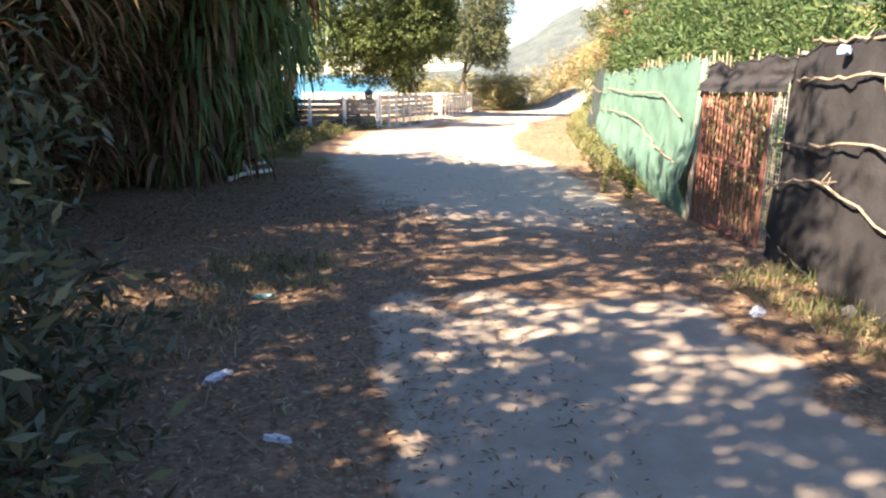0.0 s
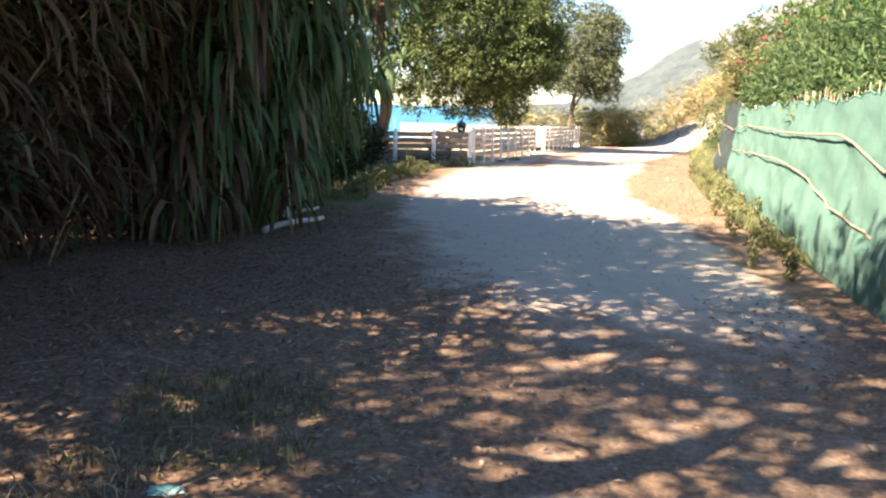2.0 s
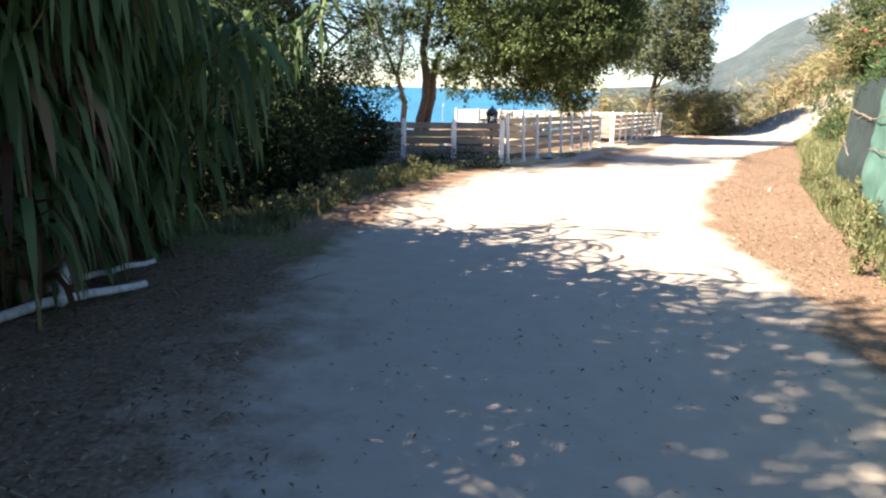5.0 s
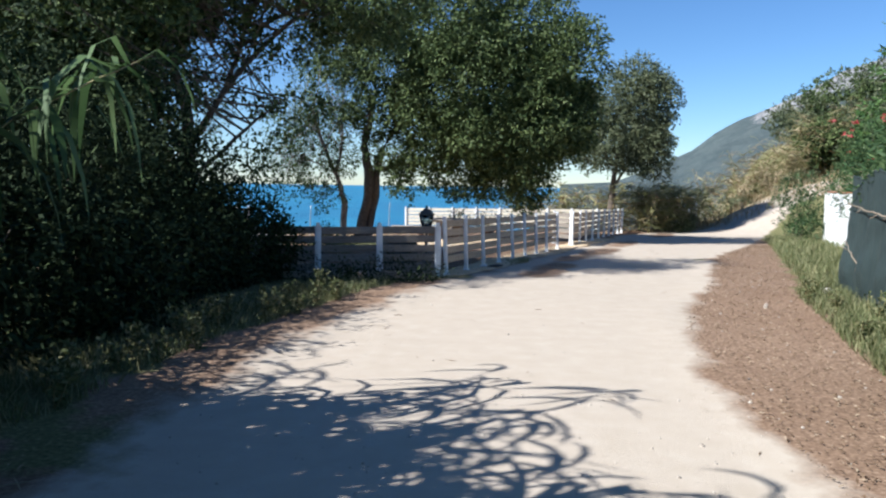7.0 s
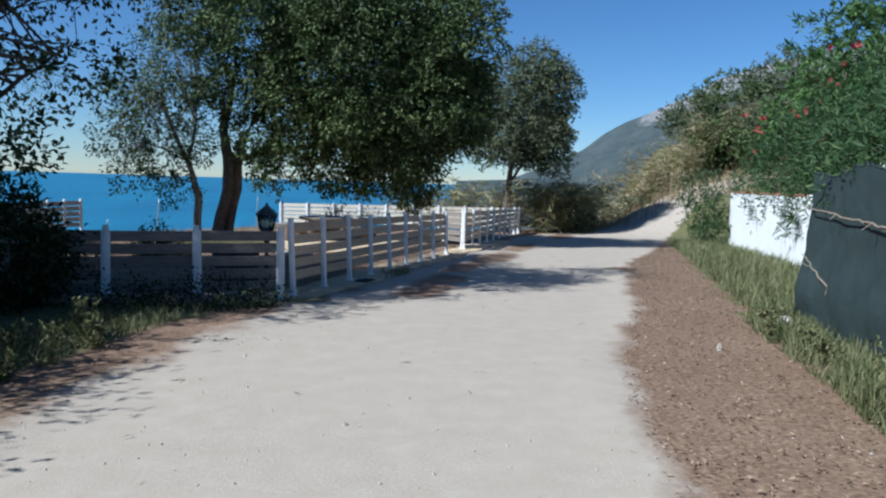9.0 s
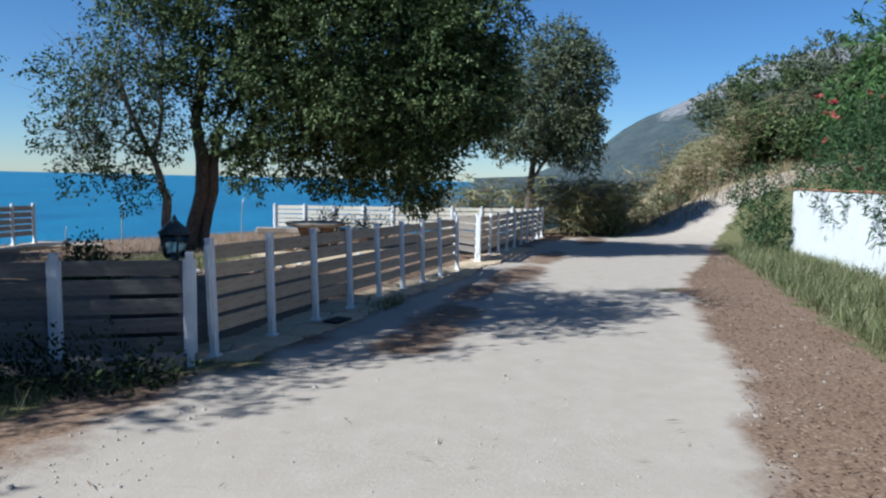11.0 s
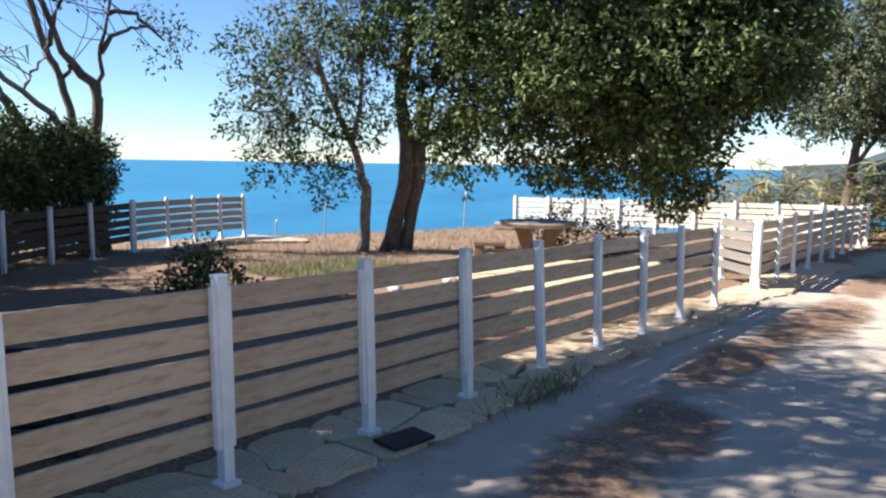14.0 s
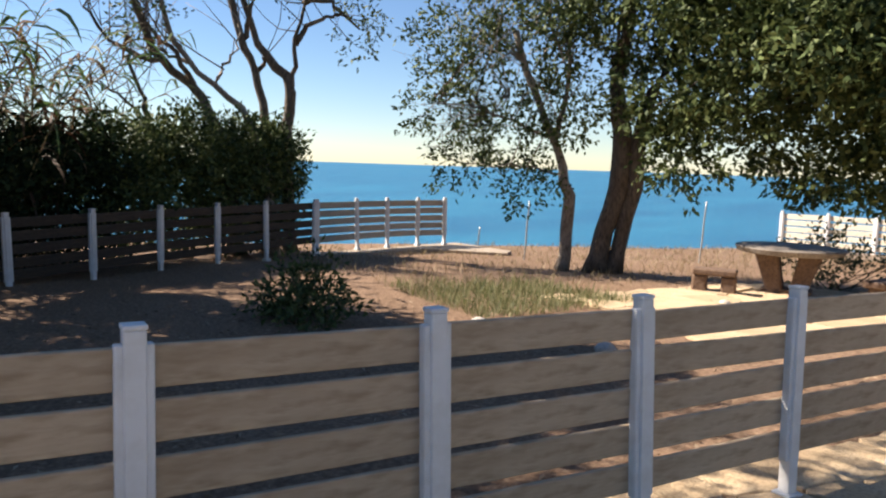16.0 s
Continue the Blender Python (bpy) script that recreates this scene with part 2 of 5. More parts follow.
# near-black leaf tones with the deep shade put into the colour
SHADED_LEAF = foliage("shaded_shrub_leaf", (0.012, 0.022, 0.010), (0.028, 0.045, 0.02), (0.055, 0.075, 0.03), 0.06, 0.8, 0.1)
# about half of OLIVE's tones: the bush's shade is in the colour
OLIVE_SHADE = foliage("shaded_olive_leaf", (0.03, 0.042, 0.024), (0.06, 0.078, 0.045), (0.12, 0.14, 0.09), 0.12)
OLEANDER = foliage("oleander_leaf", (0.026, 0.062, 0.022), (0.058, 0.112, 0.04), (0.13, 0.185, 0.07), 0.3)
PINE = foliage("pine_needle", (0.05, 0.11, 0.03), (0.10, 0.18, 0.05), (0.16, 0.25, 0.08), 0.3)
FLOWER = foliage("red_flower", (0.35, 0.04, 0.05), (0.5, 0.08, 0.08), (0.6, 0.15, 0.14), 0.3)
CANE_LEAF = foliage("cane_leaf", (0.045, 0.085, 0.03), (0.095, 0.16, 0.055), (0.17, 0.24, 0.10), 0.4)
DRY_CANE = foliage("dry_cane_leaf", (0.07, 0.036, 0.019), (0.14, 0.078, 0.042), (0.29, 0.195, 0.115), 0.3)
REED = foliage("pale_reed", (0.16, 0.17, 0.06), (0.30, 0.29, 0.12), (0.45, 0.41, 0.22), 0.35)
GRASS = foliage("verge_grass", (0.09, 0.11, 0.04), (0.18, 0.20, 0.085), (0.38, 0.35, 0.19), 0.35)
STRAW = foliage("dry_straw", (0.20, 0.14, 0.07), (0.36, 0.27, 0.15), (0.52, 0.43, 0.28), 0.3)
LITTER = foliage("fallen_leaf", (0.10, 0.06, 0.035), (0.24, 0.16, 0.095), (0.46, 0.36, 0.25), 0.1, 0.7)

# ---- mesh helpers ----


def mesh_of(name, verts, quads, mat=None, smooth=False):
    """A mesh from an array of points and an array of four-cornered faces."""
    v, f = np.asarray(verts, dtype=np.float32), np.asarray(quads, dtype=np.int32)
    me = bpy.data.meshes.new(name)
    me.vertices.add(len(v))
    me.vertices.foreach_set("co", v.ravel())
    me.loops.add(f.size)
    me.loops.foreach_set("vertex_index", f.ravel())
    me.polygons.add(len(f))
    me.polygons.foreach_set("loop_start", np.arange(0, f.size, 4, dtype=np.int32))
    me.polygons.foreach_set("loop_total", np.full(len(f), 4, dtype=np.int32))
    if smooth:
        me.polygons.foreach_set("use_smooth", np.ones(len(f), dtype=bool))
    me.update(calc_edges=True)
    if mat:
        me.materials.append(mat)
    return me


def joined(pieces):
    vs, fs, n = [], [], 0
    for v, f in pieces:
        vs.append(np.asarray(v))
        fs.append(np.asarray(f) + n)
        n += len(v)
    return np.concatenate(vs), np.concatenate(fs)


def thing(name, place=(0, 0, 0), label="", category="", group="", kind="", turn=0.0):
    ob = new(name)
    ob.empty_display_size = 0.1
    ob.matrix_world = pose(*place, 0, 0, turn)
    return tagged(ob, label, category, group, kind)


def part(name, data, mat, parent, label="", at=None):
    """One mesh object under a thing; data is a bmesh or a mesh."""
    if isinstance(data, bmesh.types.BMesh):
        me = bpy.data.meshes.new(name)
        data.to_mesh(me)
        data.free()
        data = me
    if mat and not data.materials:
        data.materials.append(mat)
    ob = new(name, data)
    if parent:
        ob.parent = parent
    if at is not None:
        ob.matrix_basis = at
    return tagged(ob, label)


def unit(v):
    v = np.asarray(v, dtype=float)
    return v / np.maximum(np.linalg.norm(v, axis=-1, keepdims=True), 1e-9)


def tube(points, radii, sides=6):
    """A tapering stem along a line of points, closed at both ends."""
    p = np.asarray(points, dtype=float)
    r = np.interp(np.linspace(0, 1, len(p)), np.linspace(0, 1, len(radii)), radii)
    d = unit(np.gradient(p, axis=0))
    ref = np.where(np.abs(d[:, 2:3]) > 0.9, [[1.0, 0, 0]], [[0, 0, 1.0]])
    a = unit(np.cross(d, ref))
    b = np.cross(d, a)
    ang = np.linspace(0, 2 * np.pi, sides, endpoint=False)
    ring = np.cos(ang)[None, :, None] * a[:, None] + np.sin(ang)[None, :, None] * b[:, None]
    v = p[:, None] + ring * r[:, None, None]
    v = np.concatenate([p[None, :1].repeat(sides, 1).reshape(1, sides, 3), v, p[None, -1:].repeat(sides, 1).reshape(1, sides, 3)]).reshape(-1, 3)
    n = len(p) + 2
    i = np.arange(n - 1)[:, None] * sides
    j = np.arange(sides)[None]
    k = (j + 1) % sides
    f = np.stack([i + j, i + k, i + sides + k, i + sides + j], -1).reshape(-1, 4)
    return v, f


def bent(points, n=9, wobble=0.0, g=rng):
    """A smooth line through a few points."""
    p = np.asarray(points, dtype=float)
    m = len(p)
    ts = np.linspace(0, m - 1, n)
    out = []
    for t in ts:
        i = min(int(t), m - 2)
        u = t - i
        p0, p1, p2, p3 = p[max(i - 1, 0)], p[i], p[i + 1], p[min(i + 2, m - 1)]
        out.append(0.5 * (2 * p1 + (p2 - p0) * u + (2 * p0 - 5 * p1 + 4 * p2 - p3) * u * u + (3 * p1 - p0 - 3 * p2 + p3) * u ** 3))
    out = np.array(out)
    if wobble:
        out[1:-1] += g.normal(0, wobble, (n - 2, 3))
    return out


def leaf_quads(p, d, length, width, g=rng, cup=0.15):
    """Pointed leaves, one folded face each, at the points p along d."""
    n = len(p)
    d = unit(d)
    s = unit(np.cross(d, g.normal(size=(n, 3))))
    u = np.cross(s, d)
    length, width = np.broadcast_to(length, n)[:, None], np.broadcast_to(width, n)[:, None]
    v = np.stack([p, p + d * length * 0.45 + s * width * 0.5 + u * width * cup, p + d * length - u * length * 0.12,
                  p + d * length * 0.45 - s * width * 0.5 + u * width * cup], 1).reshape(-1, 3)
    return v, np.arange(4 * n).reshape(-1, 4)


def blades(p, d, length, width, droop=0.5, seg=4, g=rng):
    """Long arching strips (cane leaves, grass) that start at p along d and bend down."""
    n = len(p)
    d = unit(d)
    side = unit(np.cross(d, [[0, 0, 1.0]]) + 1e-6)
    length, width, droop = (np.broadcast_to(a, n)[:, None] for a in (length, width, droop))
    rows, q, way = [], p.copy(), d.copy()
    twist = g.normal(0, 0.5, (n, 1))
    for k in range(seg + 1):
        w = width * (0.55, 1.0, 0.9, 0.6, 0.05, 0.02)[min(k, 5) if k < seg else 4]
        sd = unit(side + twist * np.cross(way, side))
        rows += [q - sd * w / 2, q + sd * w / 2]
        q = q + way * length / seg
        way = unit(way - np.array([[0, 0, 1.0]]) * droop)
    v = np.stack(rows, 1).reshape(-1, 3)
    base = np.arange(n)[:, None, None] * (2 * seg + 2) + np.arange(seg)[None, :, None] * 2
    return v, (base + np.array([0, 1, 3, 2])).reshape(-1, 4)


def in_blobs(blobs, n, g, shell=0.5):
    """Points in a set of ellipsoids (x, y, z, rx, ry, rz), denser towards their skin, and the way out from each."""
    b = np.asarray(blobs, dtype=float)
    weight = (b[:, 3] * b[:, 4] * b[:, 5]) ** 0.7
    i = g.choice(len(b), n, p=weight / weight.sum())
    d = unit(g.normal(size=(n, 3)))
    r = (shell + (1 - shell) * g.random(n) ** 0.5) * (1 + 0.18 * np.sin(5 * d[:, 0] + i) * np.cos(4 * d[:, 1] - i) + 0.10 * np.sin(9 * d[:, 2] + 2 * i))
    return b[i, :3] + d * r[:, None] * b[i, 3:], d


def lumpy(blobs, n, seed, part_size=0.36):
    """Smaller clumps set over the skin of each blob, which give a crown its uneven outline."""
    g = np.random.default_rng(seed)
    out = list(blobs)
    for b in blobs:
        for d in unit(g.normal(size=(n, 3))):
            k = part_size * g.uniform(0.6, 1.25)
            out.append((b[0] + d[0] * b[3] * 0.88, b[1] + d[1] * b[4] * 0.88, b[2] + d[2] * b[5] * 0.88, b[3] * k, b[4] * k, b[5] * k))
    return out


def leaf_crown(name, blobs, n, size, mat, parent, seed, each=9, spread=0.16, hang=0.3, slim=0.45, shell=0.5, label=""):
    """A crown of many small leaves, gathered in sprigs."""
    g = np.random.default_rng(seed)
    c, out = in_blobs(blobs, n // each, g, shell)
    way = unit(out + g.normal(0, 0.6, out.shape) - [[0, 0, hang]])
    p = (c[:, None] + way[:, None] * np.linspace(0, spread * 1.6, each)[None, :, None] + g.normal(0, spread * 0.35, (len(c), each, 3))).reshape(-1, 3)
    d = (way[:, None] + g.normal(0, 0.7, (len(c), each, 3))).reshape(-1, 3)
    size = size * g.uniform(0.7, 1.25, len(p))
    v, f = leaf_quads(p, d, size, size * slim, g)
    return part(name, mesh_of(name, v, f, mat), mat, parent, label)


def twigs_to(blobs, start, n, g, thick=0.012, wild=0.25):
    """Thin limbs from a start point out into the crown."""
    ends, _ = in_blobs(blobs, n, g, 0.35)
    out = []
    for e in ends:
        some = np.asarray(start, dtype=float)[g.integers(0, len(start), 4)]
        s = some[np.argmin(np.linalg.norm(some - e, axis=1))]
        m = s + (e - s) * 0.5 + g.normal(0, wild, 3)
        out.append(tube(bent([s, m, e], 6), [thick * (0.55 + np.linalg.norm(e - s) * 0.3), thick * 0.3], 4))
    return out

# ---- the lie of the land ----
P1 = np.array([1.50, 14.88])
ALONG = np.array([0.3227, 0.9465])
LEFT = np.array([-0.9465, 0.3227])


def smooth(a, b, x):
    u = np.clip((x - a) / (b - a), 0, 1)
    return u * u * (3 - 2 * u)


def ripple(x, y, size, seed):
    g = np.random.default_rng(seed)
    out = 0
    for k in range(6):
        a, ph, s = g.uniform(0, 6.28), g.uniform(0, 6.28), g.uniform(0.6, 1.9) / size
        out = out + np.sin((x * math.cos(a) + y * math.sin(a)) * s * 6.28 + ph)
    return out / 6


def road_left(y):
    return np.interp(y, [-14, -3, 1, 3, 5, 6.5, 7.6, 9.4, 10.8, 13, 14.3, 15.2, 17.2, 19.65, 21.8, 31.5, 34.3, 36, 38, 40, 42],
                     [0.4, 0.5, 0.5, 0.3, 0.05, 0.05, 0.15, 0.35, 0.65, 1.25, 1.65, 2.1, 2.6, 3.45, 4.15, 7.4, 9.0, 11.3, 14.5, 17.5, 23])


def road_right(y):
    return np.interp(y, [-14, -3, 0, 3, 5, 7.7, 9.2, 10.9, 13, 15.3, 18.3, 22, 25, 32, 36, 38, 39.5, 42],
                     [2.9, 2.9, 3.7, 3.95, 4.1, 4.15, 4.25, 4.6, 5.3, 6.2, 7.0, 8.3, 9.9, 13, 15.8, 19, 24, 22])


def litter_right(y):
    return np.interp(y, [-14, 0, 5, 9.7, 11.3, 14.3, 17.6, 26.7, 32], [4.7, 4.6, 4.95, 6.0, 6.4, 7.25, 8.3, 11.2, 12.8])


def cliff(x, y):
    return -0.856 * (x + 4.5) + 0.517 * (y - 30.3) - 1.4


def land(x, y):
    x, y = np.asarray(x, dtype=float), np.asarray(y, dtype=float)
    d = (x - P1[0]) * LEFT[0] + (y - P1[1]) * LEFT[1]
    s = (x - P1[0]) * ALONG[0] + (y - P1[1]) * ALONG[1]
    z = -0.02 * np.clip(d - 0.5, 0, 14) * smooth(11, 15, y) - 0.02 * np.clip(s + 2, 0, 23)
    q = 0.8 * (x - 9) + 0.35 * (y - 30)
    hill = 0.25 * np.clip(q - 2, 0, 200) * smooth(2, 8, q) * smooth(18, 32, y) * smooth(-3, 4, x - 0.36 * (y - 5))
    z = z + np.where(hill > 9, 9 + (hill - 9) * 0.1, hill) * smooth(150, 70, y) - 6.0 * smooth(50, 140, y)
    bank = smooth(0.3, 3.5, road_left(y) - 0.4 - x) * smooth(36, 44, y)
    z = z - bank * 1.2
    inroad = smooth(0, 0.5, x - road_left(y)) * smooth(0, 0.5, road_right(y) - x)
    z = z + 0.002 * ripple(x, y, 1.6, 3) + 0.05 * ripple(x, y, 5.0, 4) * (1 - inroad) + 0.012 * (1 - inroad)
    c = cliff(x, y)
    return z - np.clip(c, 0, 60) * 0.95 - np.clip(c, 0, 2) * 0.4


def hgt(x, y):
    return float(land(x, y))


def build_ground():
    def axis(lo, hi, step, far):
        mid = np.arange(lo, hi + step / 2, step)
        out = step * 1.35 ** np.arange(1, 34)
        out = np.cumsum(out)
        out = out[out < far]
        return np.concatenate([lo - out[::-1], mid, hi + out])
    xs, ys = axis(-9, 15, 0.11, 900), axis(-11, 42, 0.11, 2500)
    gx, gy = np.meshgrid(xs, ys)
    gz = land(gx, gy)
    n, m = len(xs), len(ys)
    i = (np.arange(m - 1)[:, None] * n + np.arange(n - 1)[None]).ravel()
    me = mesh_of("ground", np.stack([gx, gy, gz], -1).reshape(-1, 3), np.stack([i, i + 1, i + n + 1, i + n], -1), EARTH, True)
    x, y = gx.ravel(), gy.ravel()
    wob = 0.22 * ripple(x, y, 1.3, 11) + 0.05 * ripple(x, y, 0.35, 12)
    left, right, lit = road_left(y) + wob, road_right(y) + wob * 0.8 + 0.12 * ripple(x, y, 4.0, 19), litter_right(y) + wob * 1.5
    road = smooth(-0.45 - 0.7 * smooth(6, 4, y), 0.45 + 1.0 * smooth(6, 4, y), x - left + 0.5 * ripple(x, y, 0.7, 16) * smooth(6, 4, y)) * smooth(-0.32, 0.32, right - x) * smooth(45, 43, y)
    road = road * (0.28 + 0.72 * smooth(-1.2, 2.2, y + 4 * wob - 0.25 * (2.0 - x)))
    d = (x - P1[0]) * LEFT[0] + (y - P1[1]) * LEFT[1]
    along = (x - P1[0]) * ALONG[0] + (y - P1[1]) * ALONG[1]
    # brown patches of leaf mould that lie on the road beside the fence
    for s0, off, rs, ro in ((1.55, -1.32, 0.8, 0.36), (3.1, -1.2, 0.9, 0.36), (5.5, -1.0, 1.2, 0.3), (8.2, -1.15, 1.6, 0.4), (12.0, -1.1, 1.8, 0.4), (19.5, -1.5, 2.0, 0.45)):
        e = ((along - s0) / rs) ** 2 + ((d - off) / ro) ** 2 + wob * 2.5
        road = road * (1 - 0.8 * smooth(2.3, 0.1, e + 0.5 * ripple(x, y, 0.4, 23)))
    e = ((x - 7.6) / 0.5) ** 2 + ((y - 20.2) / 0.35) ** 2 + wob * 3
    road = road * (1 - 0.7 * smooth(1.2, 0.6, e))
    soil = np.maximum(smooth(6.8, 5.0, y + 4 * wob) * smooth(5.0, 4.6, x) * smooth(-8, -5, x + 6 * wob), smooth(0.3, -0.1, x - lit) * smooth(right - 0.4, right, x) * smooth(33, 30, y))
    soil = np.maximum(soil, smooth(0.2, 0.8, d) * smooth(14, 16, y) * 0.75 * (0.6 + 0.4 * ripple(x, y, 3, 15)))
    soil = np.maximum(soil, smooth(-3.2, -2.0, d) * smooth(14, 16, y) * smooth(40, 34, y))
    soil = np.maximum(soil, smooth(1.0, 0.5, left - x) * smooth(-0.6, -0.2, left - x) * smooth(5, 8, y) * smooth(16, 13, y) * 0.9)
    dry = np.maximum(smooth(34, 38, y) * smooth(2, -3, x - right) * 0.8, smooth(4.5, 7.5, d) * smooth(20, 24, y) * smooth(42, 36, y))
    # the worn concrete apron on which the walk begins, dusty along its edges
    slab = smooth(-0.16, 0.2, x - 0.33 - 0.5 * wob) * smooth(-0.3, 0.3, 2.75 + wob - x) * smooth(-0.5, 0.5, -2.75 + 0.04 * (x - 1.3) ** 2 + 2 * wob - y)
    for key, value in (("road", road), ("soil", soil), ("dry", dry), ("slab", slab)):
        me.attributes.new(key, "FLOAT", "POINT").data.foreach_set("value", value.astype(np.float32))
    ob = new("ground", me)
    tagged(ob, "pale dirt road with brown leaf soil and grassy verges", "ground", kind="structure")


build_ground()


def build_sea():
    g = np.array([-4900, -2500, -1200, -500, -150, 0, 150, 500, 1200, 2500, 4900], dtype=float)
    gx, gy = np.meshgrid(g, g)
    n = len(g)
    i = (np.arange(n - 1)[:, None] * n + np.arange(n - 1)[None]).ravel()
    ob = new("water", mesh_of("water", np.stack([gx, gy, gx * 0 - 24.0], -1).reshape(-1, 3), np.stack([i, i + 1, i + n + 1, i + n], -1), SEA))
    tagged(ob, "calm deep blue sea reaching the hazy horizon", "sea", kind="structure")


build_sea()


def build_mountain():
    az = np.radians(np.linspace(5, 64, 150))
    u = np.linspace(0, 1, 60)
    el = np.interp(np.degrees(az), [5, 9, 11, 13.2, 14.4, 16.0, 17.7, 18.6, 20.2, 22.0, 24, 28, 36, 50, 64], [0.0, 0.2, 1.0, 1.95, 2.5, 3.8, 4.75, 5.1, 5.8, 6.6, 7.8, 9, 10, 9, 8])
    ga, gu = np.meshgrid(az, u)
    dist = 430 + 420 * gu
    top = 850 * np.tan(np.radians(el))[None] + 1.6
    x, y = dist * np.sin(ga) + 2.6, dist * np.cos(ga) + 5.4
    rough = ripple(x, y, 90, 21) * 5 + ripple(x, y, 35, 22) * 3.0 + ripple(x, y, 14, 23) * 1.4
    z = -24 + (top + 24) * gu ** 1.25 + rough * np.clip(gu * 2.5, 0, 1) * np.clip((1.02 - gu) * 5, 0.15, 1)
    rock = smooth(0.62, 0.98, gu) * smooth(np.radians(15), np.radians(20), ga)
    n = len(az)
    back = np.stack([x[-1] * 1.5, y[-1] * 1.5, z[-1] * 0 - 24], -1)
    v = np.concatenate([np.stack([x, y, z], -1).reshape(-1, 3), back])
    m = len(u) + 1
    i = (np.arange(m - 1)[:, None] * n + np.arange(n - 1)[None]).ravel()
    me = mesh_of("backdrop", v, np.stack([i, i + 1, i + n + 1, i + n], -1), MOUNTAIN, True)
    me.attributes.new("rock", "FLOAT", "POINT").data.foreach_set("value", np.concatenate([rock.ravel(), rock[-1]]).astype(np.float32))
    tagged(new("backdrop", me), "distant scrub-covered mountain with bare grey rock", "mountain", kind="structure")


build_mountain()


def slab_mesh(name, outline, thick, mat, bevel=0.01, lift=None):
    bm = bmesh.new()
    top = [bm.verts.new((x, y, 0)) for x, y in outline]
    face = bm.faces.new(top)
    ext = bmesh.ops.extrude_face_region(bm, geom=[face])
    for v in ext["geom"]:
        if isinstance(v, bmesh.types.BMVert):
            v.co.z += thick
    bmesh.ops.recalc_face_normals(bm, faces=bm.faces)
    if bevel:
        rim = [e for e in bm.edges if all(v.co.z > thick * 0.5 for v in e.verts)]
        bmesh.ops.bevel(bm, geom=rim, offset=bevel, segments=1, affect="EDGES")
    me = bpy.data.meshes.new(name)
    bm.to_mesh(me)
    bm.free()
    me.materials.append(mat)
    return me


# ---- fences of planks ----


def bevelled_box(bm, lo, hi, bevel=0.004):
    r = bmesh.ops.create_cube(bm, size=1.0)
    vs = r["verts"]
    for v in vs:
        for k in range(3):
            v.co[k] = lo[k] if v.co[k] < 0 else hi[k]
    if bevel:
        es = list({e for v in vs for e in v.link_edges})
        bmesh.ops.bevel(bm, geom=es, offset=bevel, segments=1, affect="EDGES")


def post_mesh():
    bm = bmesh.new()
    bevelled_box(bm, (-0.030, -0.030, -0.12), (0.030, 0.030, 0.985))
    bevelled_box(bm, (-0.052, -0.018, 0.17), (0.052, 0.022, 0.945))
    bevelled_box(bm, (-0.033, -0.033, 0.985), (0.033, 0.033, 1.0), 0.003)
    bevelled_box(bm, (-0.05, -0.05, -0.1), (0.05, 0.05, 0.012), 0.003)
    me = bpy.data.meshes.new("post")
    bm.to_mesh(me)
    bm.free()
    me.materials.append(WHITE_POST)
    return me


POST = post_mesh()
PLANKS = {}


def plank_mesh(length, wood):
    size = round(length, 2)
    key = (size, wood.name)
    if key not in PLANKS:
        bm = bmesh.new()
        bevelled_box(bm, (-size / 2, -0.011, -0.0615), (size / 2, 0.011, 0.0615), 0.004)
        me = bpy.data.meshes.new("plank")
        bm.to_mesh(me)
        bm.free()
        me.materials.append(wood)
        PLANKS[key] = me
    return PLANKS[key]


def plank_fence(stations, label, seed, skip=(), low=None, wood=PLANK, lean=0.0):
    """Posts at the stations, five planks in each bay but those skipped, set behind the posts (to the left of the way along)."""
    g = np.random.default_rng(seed)
    fence = thing("plank_fence", (0, 0, 0), label, "fence")
    n = len(stations)
    st = [np.array([x, y, hgt(x, y) if low is None else low(x, y)]) for x, y in stations]
    for i, p in enumerate(st):
        a = st[min(i + 1, n - 1)] - st[max(i - 1, 0)]
        turn = math.degrees(math.atan2(a[1], a[0]))
        part("post", POST, None, fence, at=pose(p[0], p[1], p[2], g.normal(0, 0.7) - math.degrees(lean), g.normal(0, 0.7), turn))
    for i in range(n - 1):
        if i in skip:
            continue
        a, b = st[i], st[i + 1]
        d = b - a
        length = math.hypot(d[0], d[1])
        turn = math.degrees(math.atan2(d[1], d[0]))
        off = np.array([-d[1], d[0], 0]) / length
        for k in range(5):
            high = 0.243 + 0.157 * k + g.normal(0, 0.004)
            mid = (a + b) / 2 + off * (0.036 + lean * high) + np.array([0, 0, high])
            tilt = -math.degrees(math.atan2(d[2], length)) + g.normal(0, 0.25)
            part("plank", plank_mesh(length - 0.01, wood), None, fence, at=pose(*mid, g.normal(0, 0.8), tilt, turn))
    return fence


def on_line(s, off=0.0):
    p = P1 + ALONG * s + LEFT * off
    return float(p[0]), float(p[1])


down = lambda x, y: -0.02 * ((x - P1[0]) * ALONG[0] + (y - P1[1]) * ALONG[1]) + 0.005
plank_fence([on_line(s) for s in (0, 0.98, 1.95, 2.91, 3.88, 4.84, 5.81, 6.8, 7.93)],
            "weathered horizontal plank fence with white posts beside the road", 41, low=down, lean=0.036)
plank_fence([on_line(s, (s - 9.72) * 0.03) for s in (9.72, 10.85, 12.0, 13.2, 14.45, 15.65, 16.9, 18.1, 19.3, 20.5)],
            "weathered plank fence with white posts past the garden gate", 42, low=down)
